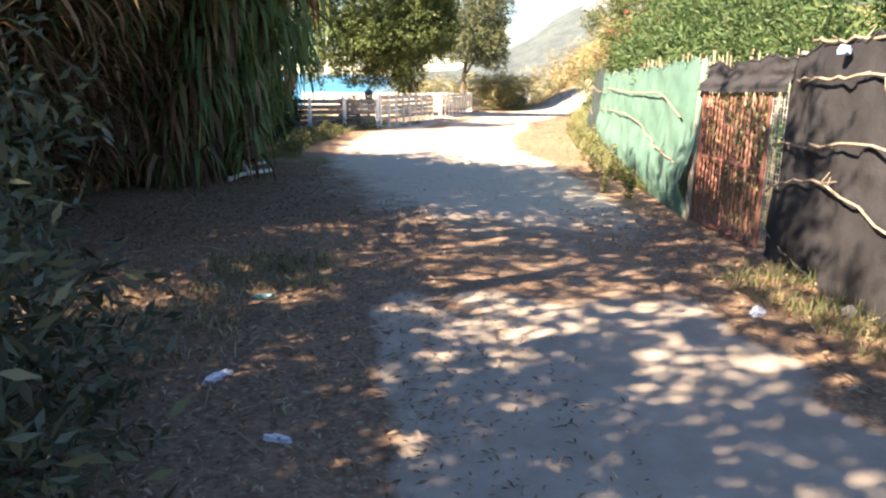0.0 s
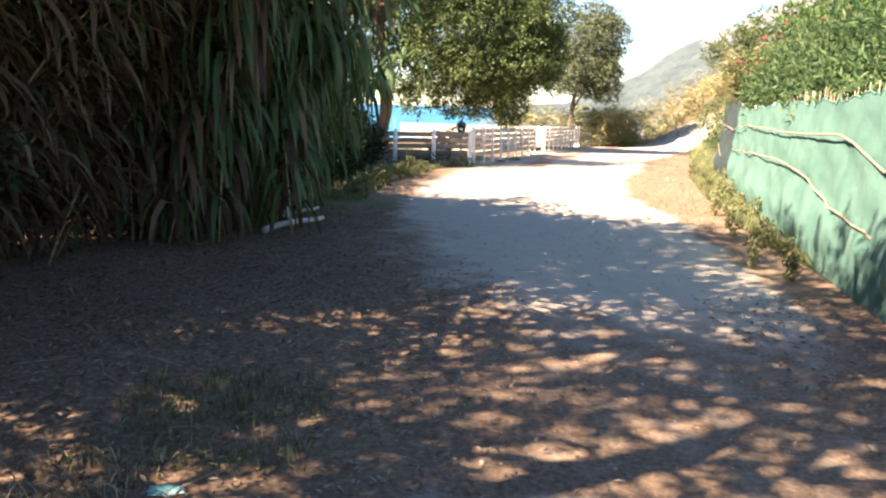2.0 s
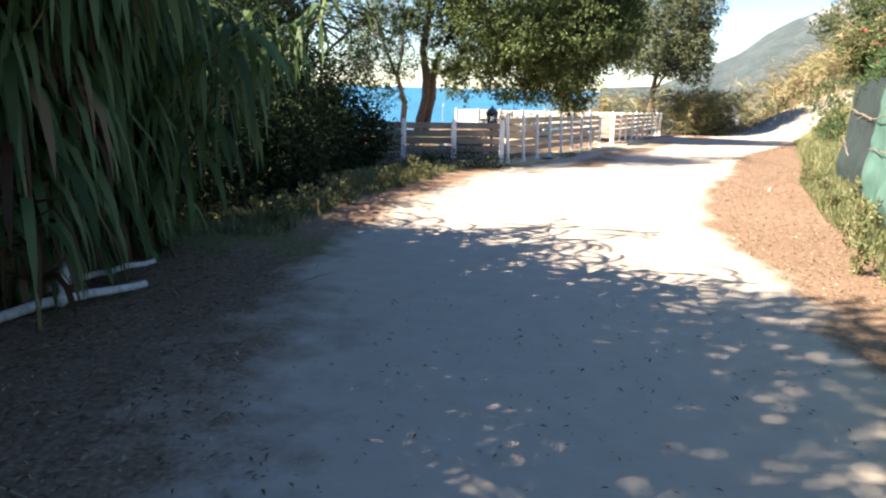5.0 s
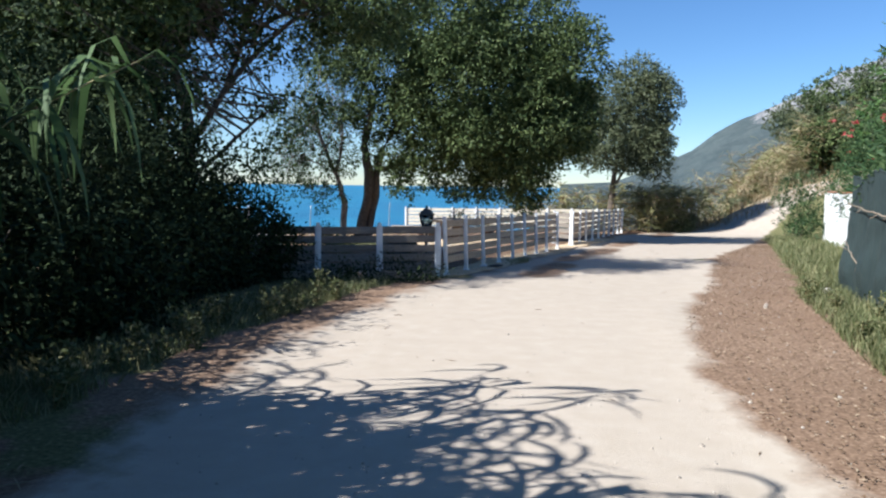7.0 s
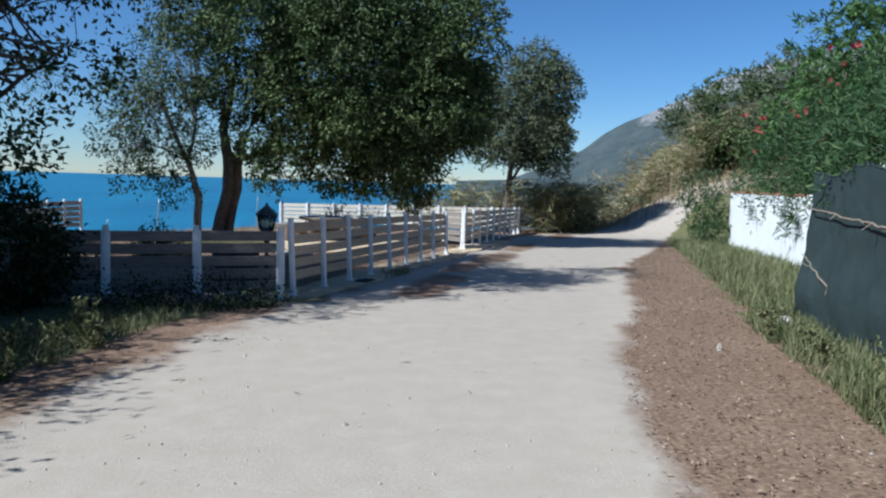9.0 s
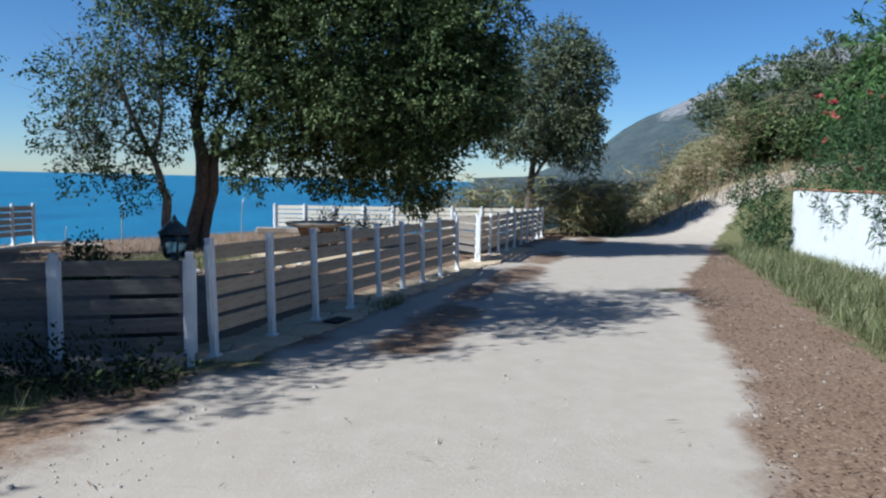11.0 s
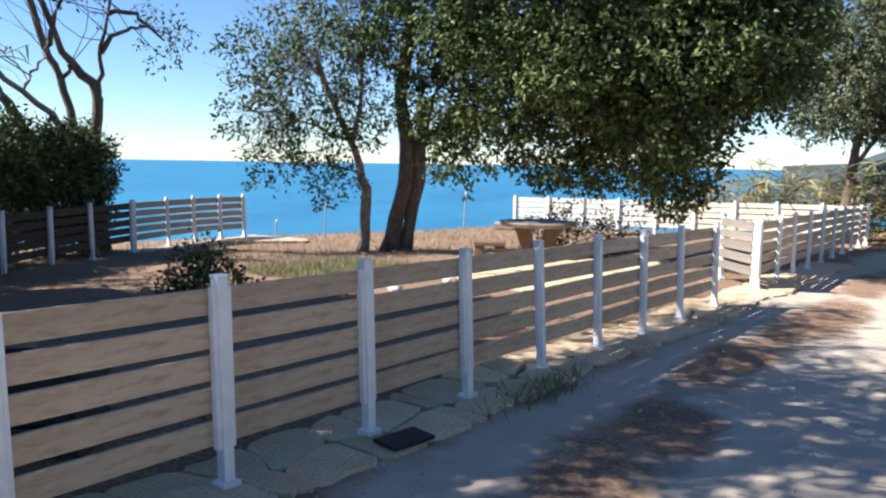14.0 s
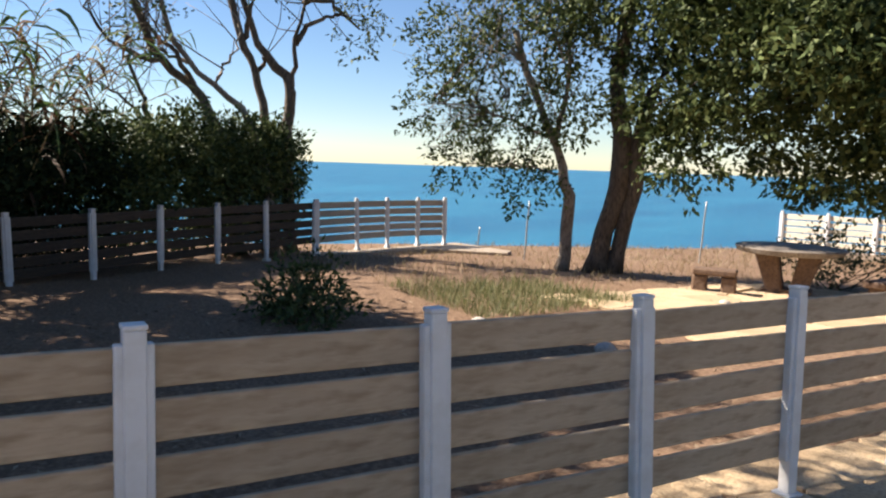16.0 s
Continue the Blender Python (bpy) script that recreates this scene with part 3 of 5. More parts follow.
# the gate's darker planks stand for the tree crown's shade on it
plank_fence([on_line(9.72, 0.06), (on_line(9.72)[0] - 0.46, on_line(9.72)[1] + 0.92)],
            "plank garden gate with white posts standing open inwards", 43, low=down, wood=SHADED_GREY_PLANK)
SIDE = [(-2.68, 13.76), (-1.66, 13.98), (-0.62, 14.22), (0.40, 14.42), (1.37, 14.64)]
plank_fence(SIDE, "shaded plank fence with white posts meeting the corner", 44, low=lambda x, y: -0.09 + 0.005 * (x - 1.3), wood=SHADED_GREY_PLANK)
BACK_END = on_line(20.5, 0.32)
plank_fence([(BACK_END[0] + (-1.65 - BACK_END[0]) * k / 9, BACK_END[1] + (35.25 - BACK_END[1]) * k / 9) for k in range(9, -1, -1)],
            "cream plank fence lightened for sun at the garden's far side", 45, low=lambda x, y: -0.5 + 0.01 * (x + 1.65), wood=SUNLIT_CREAM_PLANK)
OLD_LINE = [(-5.2, 16.9), (-5.35, 17.95), (-5.52, 19.0), (-5.78, 20.1), (-6.08, 21.2), (-6.3, 22.28), (-6.5, 23.35), (-6.65, 24.5), (-6.75, 25.6), (-6.72, 26.4), (-6.62, 27.2), (-6.43, 27.85)]
plank_fence(OLD_LINE[:8], "old dark brown plank fence, darkened further for shade, with grey-white posts along the cliff garden", 46, low=lambda x, y: -0.33, wood=SHADED_OLD_PLANK)
plank_fence([(x - 0.01, y + 0.08) for x, y in OLD_LINE[7:]], "grey plank fence end, lightened for sun, with white posts above the sea", 47, low=lambda x, y: -0.33, wood=SUNLIT_GREY_PLANK)
# low concrete strip under the cliff end of that fence and below the far one
for name, pts in (("concrete_kerb", [(-6.6, 28.5), (-6.95, 24.6), (-6.55, 24.6), (-6.2, 27.0), (-4.7, 27.9), (-4.9, 28.3)]),
                  ("concrete_kerb", [(-2.3, 35.25), (-1.2, 35.45), (1.5, 35.25), (1.5, 34.95), (-1.2, 35.05), (-2.2, 34.85)])):
    k = new(name, slab_mesh(name, pts, 0.16, CONCRETE, 0.01))
    k.location = (0, 0, -0.52)
    tagged(k, "low pale concrete kerb at the garden's edge", "kerb")
sill = new("concrete_kerb", slab_mesh("concrete_kerb", [(-2.8, 13.64), (1.34, 14.53), (1.31, 14.72), (-2.83, 13.83)], 0.30, CONCRETE, 0.012))
sill.location = (0, 0, -0.22)
tagged(sill, "low concrete base under the shaded plank fence", "kerb")

# ---- crazy paving under the road fence ----


def crazy_paving(name, s0, s1, o0, o1, size, seed, label, lift):
    """Irregular stone flags, each cut on its own, laid in a strip along the fence."""
    g = np.random.default_rng(seed)
    pave = thing(name, (0, 0, 0), label, "paving", kind="structure")
    ns, no = max(1, int((s1 - s0) / size)), max(1, int((o1 - o0) / size))
    jit = g.uniform(-0.33, 0.33, (ns + 1, no + 1, 2)) * size
    jit[:, 0, 1] *= 0.5
    jit[:, -1, 1] *= 0.5
    for i in range(ns):
        for j in range(no):
            c = []
            for a, b in ((i, j), (i + 1, j), (i + 1, j + 1), (i, j + 1)):
                s = s0 + (s1 - s0) * a / ns + jit[a, b, 0]
                o = o0 + (o1 - o0) * b / no + jit[a, b, 1]
                c.append(np.array(on_line(s, o)))
            c = np.array(c)
            mid = c.mean(0)
            rim = []
            for k in range(4):
                p, q = c[k], c[(k + 1) % 4]
                rim += [p * 0.86 + q * 0.14, (p + q) / 2 + g.normal(0, 0.014, 2), p * 0.14 + q * 0.86]
            rim = [(v - mid) * (1 - 0.011 / max(np.linalg.norm(v - mid), 0.05)) for v in rim]
            me = slab_mesh("flagstone", [tuple(v) for v in rim], 0.06, FLAGSTONE, 0.006)
            part("flagstone", me, None, pave, at=pose(mid[0], mid[1], hgt(*mid) + lift + g.normal(0, 0.004), g.normal(0, 0.6), g.normal(0, 0.6)))


crazy_paving("paving", -0.1, 8.2, -0.34, 0.42, 0.36, 51, "cracked sandstone crazy paving under the plank fence", -0.03)
crazy_paving("paving", 8.2, 14.5, -0.40, 0.35, 0.5, 52, "cracked sandstone crazy paving at the garden gate", -0.03)
crazy_paving("paving", 7.5, 12.5, 2.2, 5.4, 0.62, 53, "sunlit sandstone paving round the garden table", -0.02)

# ---- trees ----


def tree(name, place, label, category, trunks, blobs, leaves, size, leaf_mat, bark, seed, limbs=(), twigs=60, group="", **how):
    """A tree: tapered trunks and limbs, twigs into the crown, and the crown's leaves. All in world metres."""
    g = np.random.default_rng(seed)
    t = thing(name, place, label, category, group)
    back = Matrix.Translation(-Vector(place))
    pieces = []
    for pts, r0, r1 in trunks:
        line = bent(pts, 14, 0.02, g)
        rad = np.linspace(r0, r1, 14) * (1 + 0.12 * np.sin(np.linspace(0, 9, 14) + g.random() * 6))
        rad[0] *= 1.35
        pieces.append(tube(line, rad, 10))
    v, f = joined(pieces)
    o = part("trunk", mesh_of("trunk", v - np.array(place), f, bark, True), None, t)
    for pts, r0, r1 in limbs:
        v, f = tube(bent(pts, 10, 0.03, g), [r0, r1], 7)
        part("limb", mesh_of("limb", v - np.array(place), f, bark, True), None, t)
    pieces = []
    starts = [p for pts, _, _ in (list(limbs) or list(trunks)) for p in bent(pts, 14)[3:]]
    if twigs:
        pieces += twigs_to(blobs, starts, twigs, g)
    if pieces:
        v, f = joined(pieces)
        tagged(part("twigwork", mesh_of("twigwork", v - np.array(place), f, bark, True), None, t), kind="stuff")
    if leaves:
        shifted = [(b[0] - place[0], b[1] - place[1], b[2] - place[2], *b[3:]) for b in blobs]
        leaf_crown("crown", lumpy(shifted, 9, seed), leaves, size, leaf_mat, t, seed + 1, **how)
    return t


# the big tree over the garden, its crown hanging over the road fence
BIG = [(2.2, 26.7, 4.6, 2.5, 2.2, 2.6), (3.3, 26.4, 2.5, 1.15, 1.1, 1.45), (3.45, 26.3, 1.45, 0.5, 0.5, 0.7), (4.0, 26.9, 3.6, 1.5, 1.5, 1.3), (0.6, 26.6, 4.6, 1.6, 1.7, 1.7),
       (1.6, 25.9, 3.2, 1.3, 1.0, 1.0), (3.3, 27.2, 6.3, 1.9, 1.8, 1.7), (0.8, 27.2, 6.8, 2.2, 2.0, 1.8), (-1.0, 26.8, 5.6, 1.5, 1.6, 1.5), (-1.6, 27.0, 4.0, 1.0, 1.0, 1.0),
       (0.4, 26.6, 2.6, 0.9, 0.8, 0.6), (-0.6, 26.7, 1.7, 0.6, 0.5, 0.6), (1.3, 27.2, 1.7, 1.1, 0.7, 0.6), (2.4, 27.0, 1.9, 1.0, 0.9, 0.8), (-1.1, 26.9, 2.7, 0.8, 0.7, 0.7), (2.7, 26.5, 3.4, 1.9, 1.6, 1.5), (3.0, 26.4, 3.0, 1.5, 1.3, 1.2), (4.4, 26.2, 5.4, 1.3, 1.3, 1.6), (4.6, 26.3, 3.6, 1.0, 1.0, 1.1)]
tree("carob_tree", (-2.2, 27.2, hgt(-2.2, 27.2)), "spreading dark green carob tree beside the garden table", "tree",
     [([(-2.3, 27.2, -0.4), (-2.1, 27.26, 0.8), (-2.0, 27.3, 1.9), (-2.1, 27.24, 2.8), (-1.8, 27.1, 4.4)], 0.20, 0.10),
      ([(-2.05, 27.33, -0.4), (-1.79, 27.4, 1.24), (-1.7, 27.4, 2.2), (-1.2, 27.4, 3.3), (-0.2, 27.3, 4.8)], 0.15, 0.08)],
     BIG, 155000, 0.12, CAROB, BARK, 61,
     [([(-1.7, 27.4, 2.0), (-0.9, 27.1, 2.15), (0.4, 26.9, 2.4), (1.8, 26.8, 3.2)], 0.09, 0.04),
      ([(-1.2, 27.4, 3.3), (0.6, 27.0, 4.0), (2.4, 26.8, 4.6)], 0.09, 0.03), ([(-0.6, 27.3, 4.2), (1.2, 27.0, 6.0), (3.0, 27.1, 6.2)], 0.08, 0.03),
      ([(0.4, 26.9, 2.4), (2.2, 26.6, 2.6), (3.3, 26.4, 1.6)], 0.05, 0.015), ([(-2.05, 27.3, 2.3), (-2.2, 27.2, 3.0), (-1.9, 27.0, 4.4)], 0.05, 0.02)], 130, slim=0.5)

# the thin tree beside it, half bare on its seaward side
THIN = [(-3.45, 26.6, 3.4, 1.0, 0.9, 0.9), (-3.05, 26.7, 4.6, 1.3, 1.1, 1.2), (-2.85, 26.8, 2.5, 0.7, 0.6, 0.6), (-3.65, 26.3, 1.9, 0.7, 0.6, 0.6), (-3.2, 26.4, 1.1, 0.5, 0.45, 0.4), (-2.8, 27, 5.8, 1.4, 1.2, 1.0),
        (-4.5, 25.5, 2.5, 0.7, 0.6, 0.7), (-4.2, 25.7, 1.45, 0.6, 0.5, 0.4), (-4.3, 25.6, 3.6, 0.8, 0.7, 0.7)]
BARE = [(-4.75, 25.5, 3.0, 0.9, 0.8, 0.9), (-4.6, 25.5, 2.0, 0.8, 0.7, 0.6), (-4.3, 25.7, 4.2, 0.9, 0.8, 0.8)]
thin = tree("carob_tree", (-2.85, 26.95, hgt(-2.85, 26.95)), "thin half-bare carob tree at the cliff edge", "tree",
            [([(-2.85, 26.95, -0.4), (-2.8, 26.95, 0.5), (-2.85, 26.92, 1.2), (-3.07, 26.8, 1.9), (-3.45, 26.6, 2.8), (-3.65, 26.4, 3.7)], 0.115, 0.05)],
            THIN, 15500, 0.10, CAROB, PALE_BARK, 63,
            [([(-3.05, 26.8, 1.85), (-2.8, 26.8, 2.8), (-2.85, 26.9, 4.8)], 0.06, 0.02), ([(-3.07, 26.8, 1.9), (-3.9, 26.0, 2.3), (-4.7, 25.5, 2.5)], 0.035, 0.01), ([(-2.9, 26.9, 1.3), (-3.5, 26.3, 1.4), (-4.2, 25.7, 1.4)], 0.025, 0.008)], 60, slim=0.5, shell=0.3)
g = np.random.default_rng(64)
v, f = joined(twigs_to(BARE, [(-3.35, 26.6, 2.2), (-3.65, 26.3, 2.6), (-3.55, 26.5, 3.2), (-3.9, 26.0, 2.3)], 110, g, 0.006, 0.15))
tagged(part("bare_twigwork", mesh_of("bare_twigwork", v - np.array(thin.location), f, PALE_BARK), None, thin, "pale leafless twigs"), kind="stuff")

# grey-green tree past the far fence
FARTREE = [(7.9, 34.6, 4.4, 1.9, 1.6, 1.9), (8.9, 34.9, 5.2, 1.2, 1.2, 1.2), (8.2, 34.4, 6.1, 1.0, 1.0, 0.95), (8.9, 34.6, 3.2, 1.1, 1.0, 1.2), (7.2, 34.6, 3.3, 1.5, 1.1, 1.0), (6.4, 34.8, 4.4, 1.3, 1.2, 1.4), (8.6, 34.4, 2.7, 0.7, 0.6, 0.5)]
tree("olive_tree", (7.4, 35.2, hgt(7.4, 35.2)), "rounded grey-green tree behind the far plank fence", "tree",
     [([(7.4, 35.2, -0.6), (7.5, 35.1, 1.5), (7.7, 34.9, 3.5)], 0.17, 0.08)], FARTREE, 40000, 0.13, OLIVE, BARK, 66,
     [([(7.5, 35.1, 1.5), (8.4, 34.8, 3.0), (9.0, 34.7, 4.6)], 0.07, 0.02), ([(7.6, 35, 2.4), (6.8, 34.8, 3.4), (6.4, 34.8, 4.4)], 0.07, 0.02)], 50)

# the sparse tree by the shaded fence; unseen high clumps are added for shade
SPARSE = [(-2.8, 14.9, 4.0, 1.2, 1.0, 0.9), (-1.5, 15.3, 4.6, 1.2, 1.0, 0.9), (-0.2, 15.9, 5.0, 1.3, 1.0, 0.8), (-3.4, 14.5, 5.4, 1.5, 1.3, 1.1), (-1.2, 15.0, 2.9, 0.6, 0.5, 0.4), (-2.1, 14.9, 1.9, 0.5, 0.5, 0.5),
          (-3.7, 13.3, 5.6, 1.3, 1.0, 0.8), (-2.4, 13.2, 5.0, 0.9, 0.8, 0.6), (-4.5, 13.2, 6.6, 1.3, 1.2, 0.8), (-0.2, 14.5, 4.9, 0.9, 0.7, 0.5), (-1.5, 14.6, 5.9, 1.1, 1.0, 0.7), (-0.8, 17.0, 4.7, 1.0, 0.9, 0.6), (-1.8, 16.6, 5.7, 1.0, 0.9, 0.6), (-1.0, 18.3, 5.0, 1.1, 1.0, 0.6), (-2.4, 17.6, 6.2, 1.3, 1.1, 0.8), (-1.6, 19.5, 5.7, 1.2, 1.0, 0.6), (-3.0, 13.2, 2.7, 0.8, 0.9, 0.8), (-3.7, 13.2, 3.7, 1.1, 1.1, 1.0), (-3.7, 11.5, 4.6, 1.1, 0.9, 0.9), (-3.1, 12.2, 4.4, 0.9, 0.8, 0.7), (-2.6, 12.7, 4.3, 0.6, 0.6, 0.5), (0.6, 16.4, 5.6, 1.4, 0.9, 0.7), (-1.6, 15.4, 6.0, 1.6, 1.2, 0.9)]
tree("carob_tree", (-3.1, 14.5, hgt(-3.1, 14.5)), "sparse twiggy tree over the shaded fence", "tree",
     [([(-3.1, 14.5, -0.3), (-3.05, 14.6, 1.4), (-3.0, 14.65, 2.4), (-3.15, 14.6, 3.4), (-3.4, 14.5, 4.6)], 0.13, 0.06)], SPARSE, 42000, 0.10, CAROB, BARK, 68,
     [([(-3.0, 14.65, 2.0), (-2.4, 14.9, 3.2), (-1.4, 15.3, 4.4), (0.2, 16.1, 5.2)], 0.07, 0.02), ([(-3.0, 14.6, 1.5), (-2.2, 15.0, 2.4), (-1.4, 15.0, 3.0)], 0.05, 0.015),
      ([(-2.4, 14.9, 3.2), (-2.0, 15.2, 4.6), (-1.6, 15.4, 5.8)], 0.05, 0.015), ([(-2.2, 15.1, 4.0), (-1.7, 16.8, 5.0), (-1.3, 19.0, 5.5)], 0.05, 0.015)], 170, shell=0.2, slim=0.5)

# tall dark trees behind the cane, whose shade falls over the start of the track
for k, (x, y, blobs, lv) in enumerate((
        (-5.6, -0.5, [(-5.0, -0.3, 6.4, 2.2, 2.2, 1.5), (-5.8, -0.8, 4.3, 1.9, 1.9, 1.6), (-3.6, 0.4, 6.9, 1.5, 1.4, 0.9), (-3.2, -1.6, 6.6, 1.4, 1.3, 0.8), (-5.6, -2.5, 3.8, 1.5, 1.5, 1.6), (-3.5, -2.9, 6.9, 1.3, 1.2, 0.9)], 16500),
        (-5.4, -5.4, [(-4.7, -5.2, 6.6, 2.3, 2.2, 1.4), (-5.5, -6.5, 4.3, 2.0, 1.5, 1.7), (-3.0, -4.4, 7.0, 1.6, 1.4, 0.8), (-4.4, -6.3, 3.6, 1.2, 1.4, 1.0), (-4.0, -7.4, 4.6, 1.0, 1.2, 0.8), (-5.4, -4.4, 3.6, 1.5, 1.5, 1.6)], 14500),
        (-5.4, -9.6, [(-4.6, -9.6, 6.6, 2.4, 2.2, 1.4), (-5.4, -9.6, 4.2, 2.0, 2.2, 1.7), (-2.8, -8.6, 7.1, 1.8, 1.5, 0.8)], 11500),
        (-6.0, 13.6, [(-5.6, 13.8, 4.6, 2.0, 2.0, 1.7), (-4.6, 14.6, 5.4, 1.7, 1.7, 1.2), (-5.6, 13.6, 2.4, 1.7, 1.8, 1.6)], 26000),
        (-6.6, 16.6, [(-6.2, 16.8, 4.2, 1.8, 1.9, 1.6), (-5.2, 17.2, 5.2, 1.6, 1.6, 1.1)], 22000))):
    tree("carob_tree", (x, y, hgt(x, y)), "tall dark evergreen tree behind the cane thicket", "tree",
         [([(x, y, -0.3), (x + 0.1, y, 2.2), (x + 0.5, y + 0.1, 4.6), (x + 0.9, y + 0.2, 6.4)], 0.22, 0.09)], blobs, lv * 2, 0.15, CAROB, BARK, 70 + 2 * k,
         [([(x + 0.2, y, 3), (x + 1.4, y + 0.6, 5.6), (x + 2.4, y + 1.0, 6.8)], 0.08, 0.03)], 40, group="trees behind the cane", shell=0.25)

# bare leaning trunks beyond the cliff garden's fence
BARE_GROUP = [
    ([(-6.55, 22.75, -0.5), (-6.65, 22.6, 1.2), (-6.77, 22.48, 1.86), (-6.93, 22.22, 2.43), (-7.15, 21.8, 2.83), (-7.27, 21.58, 3.24), (-7.5, 21.2, 4.6)], 0.13, BARK,
     [[(-7.15, 21.8, 2.83), (-7.5, 21.4, 3.0), (-7.9, 20.9, 3.6)], [(-6.93, 22.2, 2.4), (-6.9, 21.8, 3.0), (-7.0, 21.4, 3.4)]]),
    ([(-6.45, 23.4, -0.5), (-6.55, 23.35, 1.2), (-6.6, 23.29, 2.06), (-6.69, 23.17, 2.8), (-6.82, 22.97, 3.34), (-7.0, 22.7, 4.8)], 0.12, BARK,
     [[(-6.69, 23.17, 2.8), (-6.6, 23.3, 3.0), (-6.55, 23.3, 3.15)], [(-6.8, 23.0, 3.3), (-6.5, 23.0, 3.9), (-6.2, 23.1, 4.4)]]),
    ([(-6.45, 23.75, -0.5), (-6.42, 23.65, 1.2), (-6.39, 23.59, 1.94), (-6.34, 23.65, 2.66), (-6.56, 23.35, 3.01), (-6.72, 23.12, 3.54), (-6.95, 22.8, 4.8)], 0.13, BARK,
     [[(-6.34, 23.65, 2.6), (-6.31, 23.69, 3.23), (-6.15, 23.9, 4.6)], [(-6.31, 23.7, 3.3), (-6.0, 23.9, 3.7), (-5.7, 24.2, 3.8)], [(-6.2, 23.8, 4.0), (-5.9, 24.1, 4.0), (-5.6, 24.5, 3.6)]]),
    ([(-6.1, 23.2, -0.5), (-6.25, 23.05, 1.2), (-6.42, 22.84, 2.03), (-6.64, 22.5, 2.45), (-6.88, 22.09, 2.85), (-7.05, 21.79, 3.43), (-7.1, 21.7, 4.2)], 0.085, PALE_BARK,
     [[(-6.69, 22.42, 2.55), (-6.57, 22.61, 2.95), (-6.48, 22.75, 3.4)], [(-6.88, 22.1, 2.85), (-7.2, 21.9, 3.0), (-7.4, 21.6, 3.05)]]),
    ([(-6.75, 21.6, -0.5), (-6.85, 21.5, 1.2), (-6.91, 21.4, 1.87), (-6.95, 21.33, 2.33), (-7.03, 21.15, 2.86)], 0.07, BARK,
     [[(-6.92, 21.4, 1.9), (-7.1, 21.0, 2.3), (-7.2, 20.6, 2.5)], [(-6.92, 21.4, 1.8), (-7.0, 20.9, 2.0), (-7.3, 20.3, 2.0)]])]
BARE_SHIFT, BARE_ROOT = np.array([0.06, 0.03, 0.0]), np.array([4.0, 15.8, 1.45])
for k, (pts, r, bark, arms) in enumerate(BARE_GROUP):
    set_back = lambda q: tuple((np.array(q) + BARE_SHIFT - BARE_ROOT) * 1.1 + BARE_ROOT)
    pts, arms = [set_back(q) for q in pts], [[set_back(q) for q in a] for a in arms]
    base = pts[0]
    tree("bare_tree", base, ("leaning bare trunk with few leaves above the cliff garden", "pale dead leaning trunk above the cliff garden")[bark is PALE_BARK], "tree",
         [(pts, r, r * 0.4)], [(pts[-1][0], pts[-1][1], pts[-1][2], 0.9, 0.9, 0.7), (arms[-1][-1][0], arms[-1][-1][1], arms[-1][-1][2], 0.5, 0.5, 0.5)],
         (900, 600, 1100, 0, 0)[k], 0.10, CAROB, bark, 81 + 2 * k, [(a, r * 0.45, r * 0.15) for a in arms], 26, group="bare cliff trees")

# ---- shrubs and hedges ----


def shrub(name, blobs, leaves, size, mat, label, seed, category="shrub", group="", stems=14, **how):
    x, y = blobs[0][0], blobs[0][1]
    z = hgt(x, y)
    g = np.random.default_rng(seed)
    s = thing(name, (x, y, z), label, category, group)
    local = [(b[0] - x, b[1] - y, b[2] - z, *b[3:]) for b in blobs]
    v, f = joined(twigs_to(local, [(0, 0, -0.1), (0.15, 0.1, -0.1), (-0.15, 0.05, -0.1)], stems, g, 0.012, 0.15))
    tagged(part("stemwork", mesh_of("stemwork", v, f, BARK), None, s), kind="stuff")
    leaf_crown("foliage", lumpy(local, 7, seed), leaves, size, mat, s, seed + 1, **how)
    return s


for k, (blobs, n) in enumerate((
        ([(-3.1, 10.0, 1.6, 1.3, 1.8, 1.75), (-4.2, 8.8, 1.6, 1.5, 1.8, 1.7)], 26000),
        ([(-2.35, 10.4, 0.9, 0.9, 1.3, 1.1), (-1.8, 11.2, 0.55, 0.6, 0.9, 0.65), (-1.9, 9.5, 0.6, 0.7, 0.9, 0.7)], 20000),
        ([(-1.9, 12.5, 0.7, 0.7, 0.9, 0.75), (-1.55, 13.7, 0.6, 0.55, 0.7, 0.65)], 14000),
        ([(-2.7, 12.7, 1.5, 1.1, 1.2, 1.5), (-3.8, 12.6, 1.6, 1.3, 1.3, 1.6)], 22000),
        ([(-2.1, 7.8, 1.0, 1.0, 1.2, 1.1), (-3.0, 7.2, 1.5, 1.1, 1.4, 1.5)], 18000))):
    shrub("evergreen_shrub", blobs, n, 0.085, SHADED_LEAF, "dense evergreen shrub beside the road, deep shade in its leaf colour", 101 + 2 * k, group="dark roadside shrubs", shell=0.4)
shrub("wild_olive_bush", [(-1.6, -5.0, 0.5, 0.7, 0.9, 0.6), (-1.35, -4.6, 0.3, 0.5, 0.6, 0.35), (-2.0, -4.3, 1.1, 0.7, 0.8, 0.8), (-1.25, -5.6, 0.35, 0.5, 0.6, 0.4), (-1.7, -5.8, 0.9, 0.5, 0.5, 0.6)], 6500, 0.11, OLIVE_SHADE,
      "grey-green wild bush with shade in its leaf tone at the track's side", 121, "bush", stems=40, each=7, slim=0.3, shell=0.25, spread=0.2)
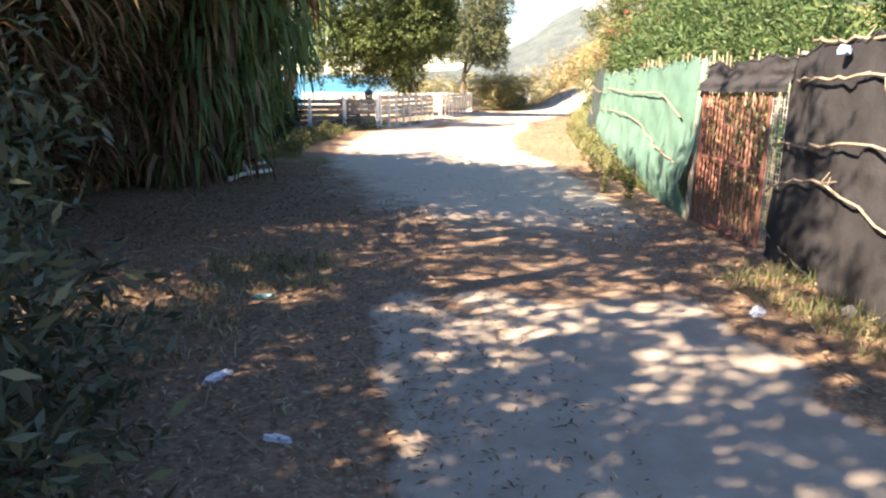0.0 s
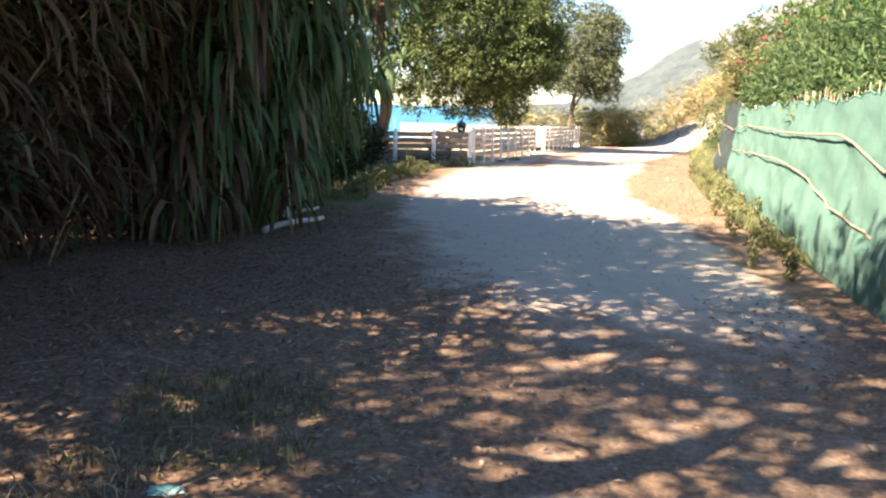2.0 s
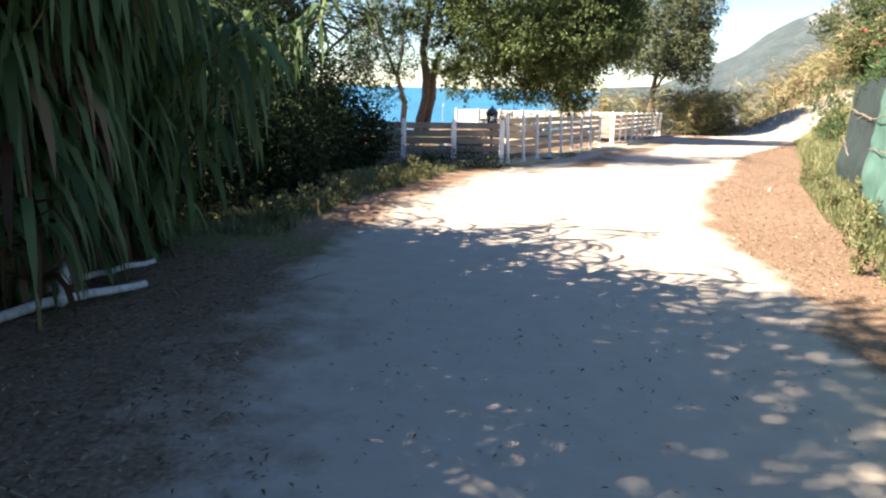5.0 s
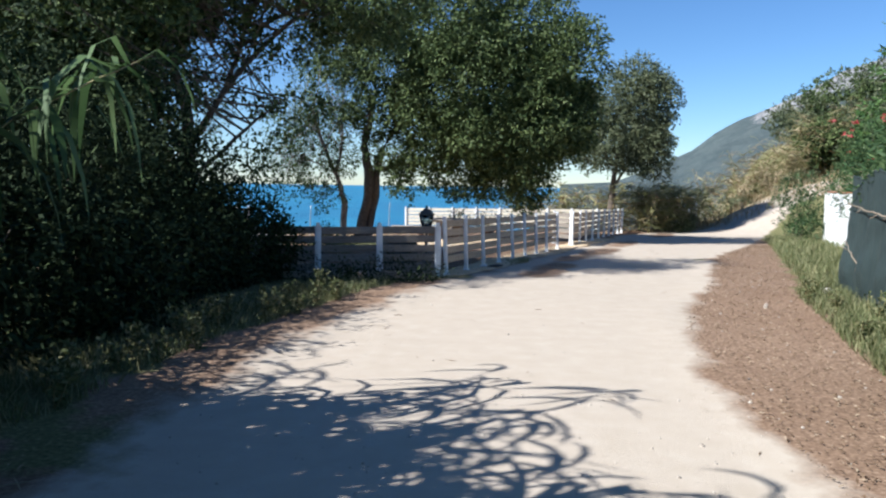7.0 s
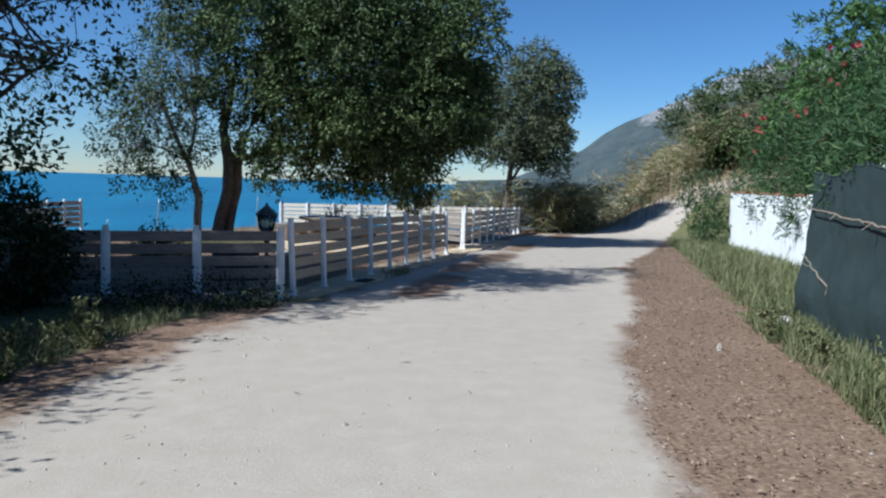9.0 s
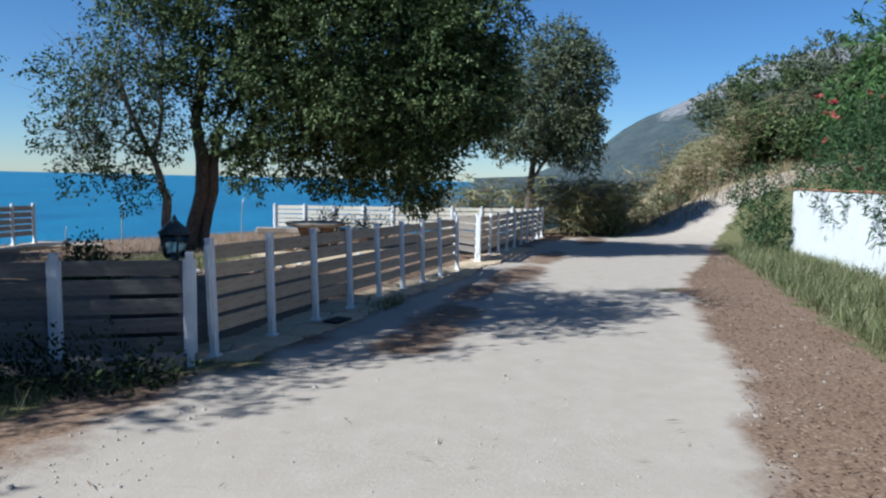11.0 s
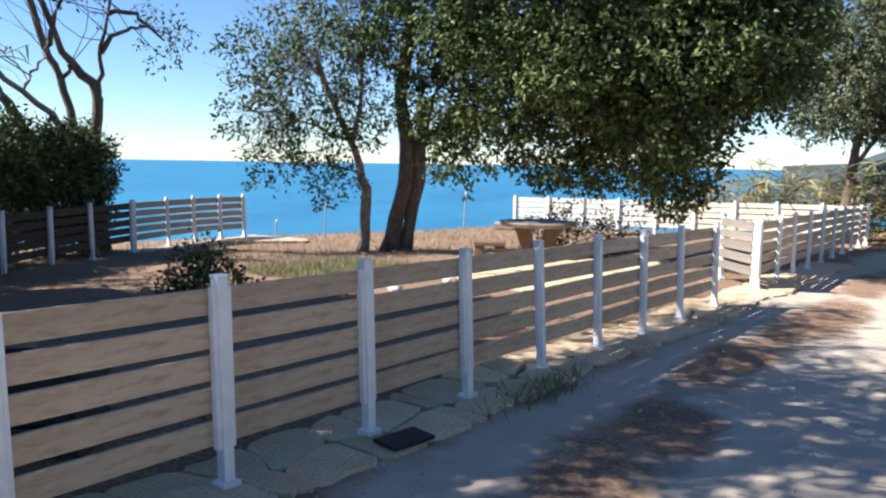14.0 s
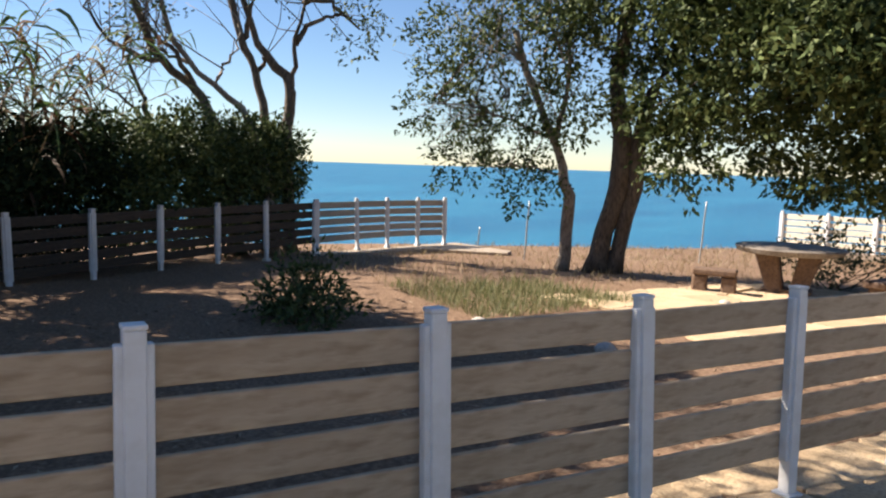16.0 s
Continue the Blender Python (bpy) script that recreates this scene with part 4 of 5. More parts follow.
shrub("wild_olive_bush", [(-3.2, -2.2, 0.9, 0.8, 1.2, 1.0), (-3.4, -0.6, 1.2, 0.8, 1.2, 1.3)], 4200, 0.10, SHADED_LEAF,
      "wild bush in front of the cane thicket, its leaves darkened for shade", 123, "bush", stems=30, shell=0.3)

for k, (x, y) in enumerate(((0.75, 14.0), (-0.3, 13.75))):
    shrub("low_weed_clump", [(x, y, 0.04, 0.5, 0.2, 0.13), (x + 0.3, y - 0.15, 0.02, 0.4, 0.22, 0.1)], 1300, 0.055, SHADED_LEAF, "low weeds darkened for shade at the shaded fence's foot", 1601 + 2 * k, "weeds", "weeds at the shaded fence", 8, hang=-0.4)
# low shrubs added to keep light from coming through the cane's foot
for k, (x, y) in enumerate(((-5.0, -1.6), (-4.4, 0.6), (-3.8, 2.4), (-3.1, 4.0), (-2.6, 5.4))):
    shrub("evergreen_shrub", [(x, y, 0.7, 0.7, 1.3, 0.95)], 8000, 0.09, SHADED_LEAF, "added low shrub that blocks light behind the cane stems", 125 + 40 * k + 1000, group="shrubs behind the cane", shell=0.3)

# oleanders behind the netting and along the white wall
for k, (x, y, h, r) in enumerate(((6.4, 0.2, 3.0, 1.15), (6.85, 3.0, 3.2, 1.3), (7.75, 6.0, 3.4, 1.4), (8.6, 9.0, 3.6, 1.4), (9.4, 12.0, 3.9, 1.5), (11.0, 15.2, 4.3, 1.4), (12.55, 18.4, 4.7, 1.5),
                                  (13.55, 21.6, 5.2, 1.5), (14.4, 24.8, 4.8, 1.5), (15.7, 28.0, 4.2, 1.4))):
    z = hgt(x, y)
    o = shrub("oleander", [(x, y, z + h * 0.52, r, r * 1.15, h * 0.45), (x - 0.35 * r, y + 0.5, z + h * 0.42, r * 0.8, r, h * 0.32), (x + 0.3, y - 0.5 * r, z + h * 0.62, r * 0.75, r * 0.8, h * 0.33)],
              8200, 0.17, OLEANDER, "tall leafy oleander growing over the wall", 131 + 3 * k, "oleander", "oleander hedge", 26, slim=0.2, hang=-0.1, each=10, spread=0.15, shell=0.55)
    if k > 4:
        leaf_crown("blossom", [(-0.3, 0, h * 0.75, r, r, h * 0.25)], 90, 0.09, FLOWER, o, 132 + 3 * k, each=9, spread=0.05, slim=0.8, shell=0.9, label="faded red flower heads")
shrub("oleander", [(13.1, 29.2, 1.0, 0.6, 0.8, 1.1), (13.2, 29.0, 0.5, 0.7, 0.7, 0.7)], 3000, 0.15, OLEANDER, "young oleander at the end of the white wall", 171, "oleander", "oleander hedge", 14, slim=0.22, hang=-0.1)
# low growth behind the cliff garden's fence and in it
for k, (x, y, h, r) in enumerate(((-7.5, 24.0, 1.9, 0.5), (-7.5, 23.2, 1.9, 0.65), (-7.4, 22.2, 2.0, 0.75), (-7.3, 21.0, 1.9, 0.85), (-7.1, 20.0, 1.7, 0.9), (-6.9, 18.7, 1.8, 0.9))):
    # the last two shrubs take leaf tones that carry shade in the colour
    shrub("evergreen_shrub", [(x, y, h * 0.42, r, r * 1.1, h * 0.5), (x + 0.1, y + 0.3, h * 0.7, r * 0.7, r * 0.8, h * 0.33)], 8500, 0.10, SHADED_LEAF if k > 3 else CAROB, "thick green shrub behind the old fence", 181 + 2 * k, group="cliff fence shrubs", hang=0.0, shell=0.55)
shrub("evergreen_shrub", [(-2.05, 20.6, 0.0, 0.30, 0.30, 0.26), (-1.75, 20.4, -0.12, 0.5, 0.35, 0.16)], 2000, 0.08, CAROB, "small young shrub on the bare garden soil", 193, hang=-0.3)
shrub("evergreen_shrub", [(0.9, 28.6, 0.1, 0.5, 0.4, 0.35), (2.0, 29.0, 0.0, 0.7, 0.4, 0.3)], 1500, 0.09, OLIVE, "low garden shrub behind the table", 195, hang=-0.3)

# ---- giant cane ----


def cane_clump(name, bases, height, lean, n_leaf, seed, green, label, group, droop=(0.25, 0.6), leaf=(0.5, 0.85), stem_mat=None, dry_mat=None, leaf_mat=None, reach=0.35, wide=(0.03, 0.06)):
    """Jointed stems that lean and arch, with long hanging leaves, green or dry."""
    g = np.random.default_rng(seed)
    bases = np.asarray(bases, dtype=float)
    origin = np.array([bases[:, 0].mean(), bases[:, 1].mean(), 0])
    origin[2] = hgt(origin[0], origin[1])
    c = thing(name, tuple(origin), label, "giant cane", group)
    stems, lp, ld = [], [], []
    for b in bases:
        h = height * g.uniform(0.75, 1.1)
        way = np.array([lean[0] + g.normal(0, 0.18), lean[1] + g.normal(0, 0.18), 1.0])
        p0 = np.array([b[0], b[1], hgt(b[0], b[1]) - 0.05])
        line = bent([p0, p0 + way * h * 0.35, p0 + way * np.array([1.25, 1.25, 1]) * h * 0.7, p0 + way * np.array([1.7, 1.7, 0.95]) * h], 9)
        stems.append(tube(line - origin, [0.014, 0.005], 5))
        k = max(3, int(n_leaf / len(bases)))
        u = g.uniform(0.12, 1.0, k)
        idx = u * 8
        i = np.minimum(idx.astype(int), 7)
        pts = line[i] + (line[i + 1] - line[i]) * (idx - i)[:, None]
        ang = g.uniform(0, 6.28, k)
        lp.append(pts - origin)
        ld.append(np.stack([np.cos(ang) + lean[0] * 0.8, np.sin(ang) + lean[1] * 0.8, g.uniform(-0.1, 0.9, k)], -1))
    for v, f in stems:
        part("stem", mesh_of("stem", v, f, stem_mat or CANE, True), None, c)
    p, d = np.concatenate(lp), np.concatenate(ld)
    chance = np.clip(green + (p[:, 2] - height * 0.4) * reach / height * 2, 0, 1)
    isgreen = g.random(len(p)) < chance
    for nm, sel, mt, lb in (("green_foliage", isgreen, leaf_mat or CANE_LEAF, ""), ("dry_foliage", ~isgreen, dry_mat or DRY_CANE, "dry brown hanging leaves")):
        if sel.sum() > 3:
            n = int(sel.sum())
            v, f = blades(p[sel], d[sel], g.uniform(*leaf, n), g.uniform(*wide, n), g.uniform(*droop, n) * (1.0 if nm == "green_foliage" else 1.5), 4, g)
            low = land(v[:, 0] + origin[0], v[:, 1] + origin[1]) - origin[2] + 0.01
            v[:, 2] = np.maximum(v[:, 2], low)
            part(nm, mesh_of(nm, v, f, mt), None, c, lb)
    return c


def along_line(a, b, n, wide, g):
    u = g.random(n)
    return np.stack([a[0] + (b[0] - a[0]) * u, a[1] + (b[1] - a[1]) * u], -1) + g.normal(0, wide, (n, 2))


g = np.random.default_rng(201)
CANE_LINE = [(-4.2, -2.8), (-3.5, -0.8), (-2.8, 1.0), (-2.25, 2.5), (-1.85, 3.75), (-1.7, 4.8), (-2.1, 5.5)]
for k in range(len(CANE_LINE) - 1):
    a, b = CANE_LINE[k], CANE_LINE[k + 1]
    back = (1.2, 0.6) if k < 3 else (0.35, 0.0)
    cane_clump("giant_cane_clump", along_line((a[0] - back[0], a[1] - back[1]), (b[0] - back[0], b[1] - back[1]), 42, 0.30, g), (4.2, 4.2, 4.0, 3.8, 3.1, 2.4)[k], ((0.36, 0.32), (0.04, 0.05))[k > 2], (5200, 3900)[k > 2], 210 + k,
               (0.05, 0.07, 0.14, 0.5, 0.85, 0.92)[k], ("brown half-dry giant cane leaning towards the track", "green giant cane with long hanging leaves by the track")[k > 2], "cane thicket by the track",
               ((0.25, 0.6), (0.9, 1.8))[k > 2], ((0.5, 0.85), (0.6, 1.05))[k > 2], wide=((0.03, 0.06), (0.035, 0.085))[k > 2])
# one long stem that bows out over the road, with a feathered row of leaves
g = np.random.default_rng(222)
bow = thing("bowed_cane", (-2.0, 5.15, hgt(-2.0, 5.15)), "single bowed cane stem with a feather of hanging leaves", "giant cane")
for nm, pts, n, lb in (("drooping_stem", [(-0.5, -0.2, 0.0), (-0.2, 0.0, 2.4), (0.15, 0.0, 2.6), (0.22, 0.0, 1.9), (0.2, 0.02, 0.6)], 44, ""), ("arching_stem", [(-0.6, 0.1, 0.0), (-0.2, 0.2, 2.1), (0.15, 0.3, 2.5), (0.5, 0.4, 2.25)], 40, "")):
    line = bent(pts, 24)
    v, f = tube(line, [0.012, 0.004], 5)
    part(nm, mesh_of(nm, v, f, CANE, True), None, bow)
    u = np.linspace(10, 22.9, n)
    i = u.astype(int)
    p = line[i] + (line[i + 1] - line[i]) * (u - i)[:, None]
    along = unit(line[i + 1] - line[i])
    side = unit(np.cross(along, [[0.2, -1, 0]])) * np.where(np.arange(n) % 2, 1, -1)[:, None]
    v, f = blades(p, along * 0.9 + side * 0.55, g.uniform(0.3, 0.5, n), 0.022, 0.12, 4, g)
    part("leaves", mesh_of("leaves", v, f, DRY_CANE if nm == "drooping_stem" else CANE_LEAF), None, bow, "tan feathered leaves" if nm == "drooping_stem" else "")

# pale reeds behind the far fence, on the bank and by the cliff fence
g = np.random.default_rng(231)
for k, (a, b, n, h, nl, gr) in enumerate((((8.9, 35.2), (10.4, 36.8), 70, 2.1, 2100, 0.75), ((10.2, 36.8), (12.4, 40.5), 70, 2.2, 1900, 0.7), ((13.5, 42.0), (17.5, 45.5), 80, 3.2, 1700, 0.25), ((17.0, 44.0), (21.0, 47.0), 80, 3.4, 1700, 0.3),
                                        ((20.0, 46.0), (25.0, 48.0), 80, 3.4, 1700, 0.4), ((3.0, 36.6), (6.2, 36.4), 40, 1.6, 800, 0.6), ((5.6, 36.3), (9.0, 36.0), 60, 2.1, 1500, 0.7))):
    cane_clump("reed_clump", along_line(a, b, n, 0.6, g), h, (0.03, -0.03), nl, 240 + k, gr, "sunlit yellow-green reeds on the dry bank", "bank reeds", (0.15, 0.35), (0.45, 0.8), REED, STRAW, REED, 0.1)
cane_clump("giant_cane_clump", along_line((-7.6, 18.6), (-7.7, 20.4), 46, 0.3, g), 3.8, (0.05, 0.03), 1300, 251, 0.35, "brown and green cane behind the old fence", "cliff fence cane")

# ---- far hillside ----
for k, (x, y, h, r) in enumerate(((25.8, 60, 3.9, 2.4), (28.8, 60, 5.4, 3.0), (32.5, 60, 5.8, 3.2), (24.5, 53, 2.2, 1.6), (28, 53, 3.0, 2.0), (31, 52, 4.2, 2.4), (37, 58, 6.5, 3.6), (35, 50, 5.5, 3.0), (40, 52, 6.5, 3.4), (21.5, 46.5, 2.6, 1.6), (24.0, 46.0, 3.2, 1.8), (27.0, 47.0, 3.6, 2.0), (30.0, 46.5, 4.0, 2.2), (22.5, 43.2, 2.0, 1.4), (26.0, 43.0, 2.8, 1.7))):
    z = hgt(x, y)
    tree("hillside_tree", (x, y, z), ("rounded grey-green tree on the hillside", "rounded dark tree on the hillside")[k % 2], "tree", [([(x, y, z - 0.3), (x + 0.1, y, z + h * 0.3), (x, y + 0.1, z + h * 0.5)], 0.22, 0.09)],
         [(x, y, z + h * 0.55, r, r, h * 0.42), (x - r * 0.5, y - 0.6, z + h * 0.36, r * 0.8, r * 0.7, h * 0.3), (x + r * 0.5, y - 0.4, z + h * 0.42, r * 0.75, r * 0.7, h * 0.33)], 9000, 0.24, (OLIVE, CAROB)[k % 2], BARK, 261 + 2 * k, twigs=14, group="hillside trees")
tree("pine_tree", (18.6, 30.5, hgt(18.6, 30.5)), "tall bright green pine behind the oleanders", "tree",
     [([(18.6, 30.5, -0.2), (18.6, 30.5, 3), (18.5, 30.4, 6)], 0.25, 0.1)], [(18.6, 30.5, 5.6, 2.4, 2.2, 2.4), (17.6, 30.6, 4.6, 1.6, 1.5, 1.8), (19.4, 30.2, 6.8, 1.6, 1.6, 1.4)], 9500, 0.28, PINE, BARK, 281, twigs=24, slim=0.25, each=14)
for k, (x, y) in enumerate(((14.6, 41.0), (12.2, 41.0), (18.6, 42.6), (22.5, 44.0), (16.2, 43.0), (26, 45.5), (11.0, 37.6), (10.4, 35.6))):
    z = hgt(x, y)
    h = (1.0, 0.9, 1.3, 1.5, 1.2, 1.6, 0.7, 0.5)[k]
    shrub("bank_shrub", [(x, y, z + h * 0.4, h * 1.0, h * 0.9, h * 0.6), (x + h * 0.7, y + 0.3, z + h * 0.4, h * 0.7, h * 0.7, h * 0.5)], 1700, 0.14, (OLIVE, GRASS)[k % 3 == 1], "dusty green shrub on the dry bank", 291 + 2 * k, group="bank shrubs", stems=8)

# ---- netting, gate and wall on the inland side ----
NET_LINE = [(3.25, -9.7), (3.6, -6.2), (3.9, -3.2), (4.2, -1.4), (4.28, 0.1), (4.42, 1.0), (4.9, 3.0), (5.75, 6.7), (6.8, 10.0), (7.3, 11.9), (7.78, 13.75)]


def on_net(y, off=0.0):
    ys = [p[1] for p in NET_LINE]
    x = float(np.interp(y, ys, [p[0] for p in NET_LINE]))
    return x + off, y


def netting(name, y0, y1, top, bottom, mat, label, seed, sag=0.06, lean=0.0, fold=1.0):
    """A sheet of net hung between stakes: pleats, sags and a ragged rim, with real thickness."""
    g = np.random.default_rng(seed)
    n, m = max(12, int((y1 - y0) / 0.07)), 26
    ys, us = np.linspace(y0, y1, n), np.linspace(0, 1, m)
    gy, gu = np.meshgrid(ys, us)
    x0 = np.array([on_net(y)[0] for y in ys])[None]
    tops = np.interp(ys, np.linspace(y0, y1, len(top)), top) + 0.055 * ripple(ys, ys * 0, 0.7, seed) + 0.03 * ripple(ys, ys * 0, 0.2, seed + 7) + 0.012 * g.normal(size=n)
    z = bottom + (tops[None] - bottom) * gu + land(x0, gy)
    billow = -(0.05 if mat is BLACK_NET else 0.16) * np.exp(-((gu - 0.22) / 0.16) ** 2) * np.clip(0.5 + ripple(gy, gu * 0, 1.6, seed + 5), 0, 1.2)
    pleat = billow + fold * 0.03 * ripple(gy, gu * 1.2, 0.5, seed + 1) + fold * 0.018 * ripple(gy + gu * 0.8, gu * 2, 0.22, seed + 2)
    x = x0 + pleat * (0.5 + 0.5 * np.sin(gu * 3.14)) - sag * np.sin(gu * 3.14) * (0.6 + 0.4 * ripple(gy, gu, 2.5, seed + 3)) - 0.10 * (1 - gu) ** 3 + lean * gu
    front = np.stack([x, gy, z], -1).reshape(-1, 3)
    rear = front + np.array([0.006, 0, 0])
    i = (np.arange(m - 1)[:, None] * n + np.arange(n - 1)[None]).ravel()
    f = np.stack([i, i + n, i + n + 1, i + 1], -1)
    origin = np.array([on_net((y0 + y1) / 2)[0], (y0 + y1) / 2, 0])
    v, f = joined([(front, f), (rear, f[:, ::-1])])
    net = thing(name, tuple(origin), label, "netting")
    part("sheet", mesh_of("sheet", v - origin, f, mat, True), None, net)
    rim = front.reshape(m, n, 3)[-1] - origin + np.array([0.003, 0, 0])
    hv, hf = tube(rim, [0.012, 0.012], 6)
    part("hem", mesh_of("hem", hv, hf, mat, True), None, net, "rolled top hem")
    return net


netting("shade_net", 0.12, 10.95, [1.85, 1.8, 1.75, 1.7, 1.66, 1.7], 0.02, PALE_NET, "faded green shade net hung between stakes", 301, 0.10)
netting("shade_net", 10.9, 13.8, [1.78, 1.8, 1.78], 0.02, DARK_NET, "dark green shade net at the end of the fence", 302, 0.04)
netting("ground_cloth", -9.4, -1.68, [1.75, 1.85, 1.9, 1.95, 1.95, 1.8], 0.0, BLACK_NET, "wrinkled black ground cloth stretched as a fence", 303, 0.05, fold=1.6)
netting("ground_cloth", -1.72, 0.18, [1.82, 1.80, 1.76], 1.50, BLACK_NET, "black cloth strip above the rusty gate", 304, 0.02)


def branch_rail(pts, r, label, seed, off=-0.07):
    """A crooked stripped branch tied along the netting."""
    g = np.random.default_rng(seed)
    line = []
    for y, z in pts:
        x, yy = on_net(y, off * (0.45 + 0.3 * math.sin(min(z, 1.7) * 1.85)))
        line.append((x - 0.02, yy, z))
    line = bent(line, 22, 0.012, g)
    origin = line[0].copy()
    pieces = [tube(line - origin, [r, r * 0.9, r * 0.6], 7)]
    for k in range(6):
        i = int(g.integers(2, 20))
        d = g.normal(0, 0.05, 3)
        pieces.append(tube(np.array([line[i], line[i] + d * 0.5, line[i] + d]) - origin, [r * 0.6, r * 0.35], 5))
    v, f = joined(pieces)
    ob = new("branch_rail", mesh_of("branch_rail", v, f, STICK, True))
    ob.location = origin
    tagged(ob, label, "branch", "branch rails")


branch_rail([(0.7, 1.18), (2.2, 1.42), (4.6, 1.38), (6.4, 1.40), (9.0, 1.36), (11.5, 1.22)], 0.0125, "crooked stripped branch tied across the green net", 311, -0.13)
branch_rail([(0.75, 0.62), (2.0, 0.72), (3.6, 0.98), (6.0, 1.0), (8.5, 0.9), (10.8, 0.82)], 0.0125, "crooked stripped branch tied low across the green net", 312, -0.15)
branch_rail([(11.2, 1.22), (12.2, 1.28), (13.78, 1.36)], 0.0125, "thin branch tied across the dark net", 313, -0.10)
branch_rail([(12.2, 0.42), (12.9, 0.55), (13.75, 0.80)], 0.0125, "short branch tied low on the dark net", 314, -0.12)
branch_rail([(-1.68, 1.10), (-2.3, 1.13), (-3.1, 1.2), (-5.0, 1.16), (-7.5, 1.1)], 0.0125, "long stripped branch tied across the black cloth", 315, -0.13)
branch_rail([(-1.66, 0.66), (-1.95, 0.78), (-2.54, 0.86), (-3.1, 0.78), (-4.2, 0.5), (-5.4, 0.45)], 0.0125, "bent branch tied low across the black cloth", 316, -0.14)
branch_rail([(-1.64, 0.26), (-2.3, 0.14), (-2.9, 0.07), (-4.0, 0.09)], 0.013, "thin branch at the foot of the black cloth", 317, -0.15)
branch_rail([(-1.9, 1.65), (-2.8, 1.68), (-4.6, 1.74)], 0.013, "branch tied near the top of the black cloth", 318, -0.10)
branch_rail([(-1.95, 1.97), (-3.0, 1.95), (-5.2, 2.02)], 0.014, "pale bamboo pole lying on the cloth fence", 319, 0.05)


def stake(x, y, h, r, label, mat=STICK, seed=0, lean=(0, 0), name="stake"):
    g = np.random.default_rng(seed)
    z = hgt(x, y)
    v, f = tube(bent([(0, 0, -0.2), (lean[0] * 0.5, lean[1] * 0.5, h * 0.5), (lean[0], lean[1], h)], 7, 0.006, g), [r, r * 0.85], 7)
    ob = new(name, mesh_of(name, v, f, mat, True))
    ob.location = (x, y, z)
    tagged(ob, label, "stake")


stake(*on_net(0.14, -0.10), 1.85, 0.035, "whitish wooden gate stake", PALE_BARK, 321, (0.1, 0.1))
stake(*on_net(-1.72, 0.06), 1.85, 0.035, "wooden stake holding the black cloth", PALE_BARK, 322)
for k, y in enumerate((3.4, 6.2, 8.8, 11.2, 13.7, -3.4, -5.8, -8.4)):
    stake(*on_net(y, 0.07), 1.78, 0.03, "rough wooden stake behind the netting", STICK, 323 + k, (0.02, 0.03))


def rusty_gate():
    """A gate of upright wavy rusted strips in an angle-iron frame, leaning a little."""
    a, b = np.array(on_net(0.06, -0.05)), np.array(on_net(-1.4, -0.05))
    d = (b - a) / np.linalg.norm(b - a)
    w = float(np.linalg.norm(b - a))
    gate = thing("rusty_gate", (a[0], a[1], hgt(*a) + 0.03), "rusty red metal lattice gate, closed and leaning", "gate", turn=math.degrees(math.atan2(d[1], d[0])))
    bm = bmesh.new()
    for lo, hi in (((0, -0.02, 0), (0.035, 0.02, 1.52)), ((w - 0.035, -0.02, 0), (w, 0.02, 1.52)), ((0, -0.02, 0), (w, 0.02, 0.035)), ((0, -0.018, 1.485), (w, 0.018, 1.52)), ((0, -0.016, 0.74), (w, 0.016, 0.775))):
        bevelled_box(bm, lo, hi, 0.004)
    part("gate_frame", bm, RUST, gate)
    n = 17
    z = np.linspace(0.03, 1.49, 90)
    for k in range(n):
        x = 0.06 + (w - 0.12) * k / (n - 1) + 0.004 * np.sin(z * 9 + k)
        v, f = tube(np.stack([x, 0.004 * np.sin(z * 5 + 2 * k), z], -1), list(0.017 + 0.008 * np.sin(z * 62 + 1.3 * k)), 6)
        v = v * np.array([1.0, 0.5, 1.0])
        part("lattice_strip", mesh_of("lattice_strip", v, f, RUST), None, gate)
    g = np.random.default_rng(330)
    for k in range(4):
        x, zz = g.uniform(0.3, w - 0.2), g.uniform(0.8, 1.3)
        p = np.array([[x, 0.03, zz]]).repeat(7, 0) + g.normal(0, 0.015, (7, 3))
        v, f = leaf_quads(p, g.normal(0, 1, (7, 3)), 0.07, 0.03, g)
        part("rag", mesh_of("rag", v, f, STRAW), None, gate, "pale cloth knot")


rusty_gate()


def wire_panel():
    a, b = np.array(on_net(-1.41, -0.05)), np.array(on_net(-1.74, -0.06))
    d = (b - a) / np.linalg.norm(b - a)
    w = float(np.linalg.norm(b - a))
    p = thing("wire_mesh_panel", (a[0], a[1], hgt(*a)), "narrow galvanised wire mesh strip beside the gate", "wire mesh", turn=math.degrees(math.atan2(d[1], d[0])))
    for k in range(6):
        x = w * k / 5
        v, f = tube([(x, 0, 0), (x, 0.004, 0.8), (x, 0, 1.6)], [0.003, 0.003], 4)
        part("wire", mesh_of("wire", v, f, WIRE), None, p)
    for k in range(24):
        z = 0.03 + k * 0.067
        v, f = tube([(0, 0.004, z), (w / 2, 0.004, z), (w, 0.004, z)], [0.003, 0.003], 4)
        part("wire", mesh_of("wire", v, f, WIRE), None, p)


wire_panel()
g = np.random.default_rng(331)
rods = thing("bamboo_screen", (5.0, 2.0, 0), "row of thin bamboo rods behind the netting", "bamboo screen")
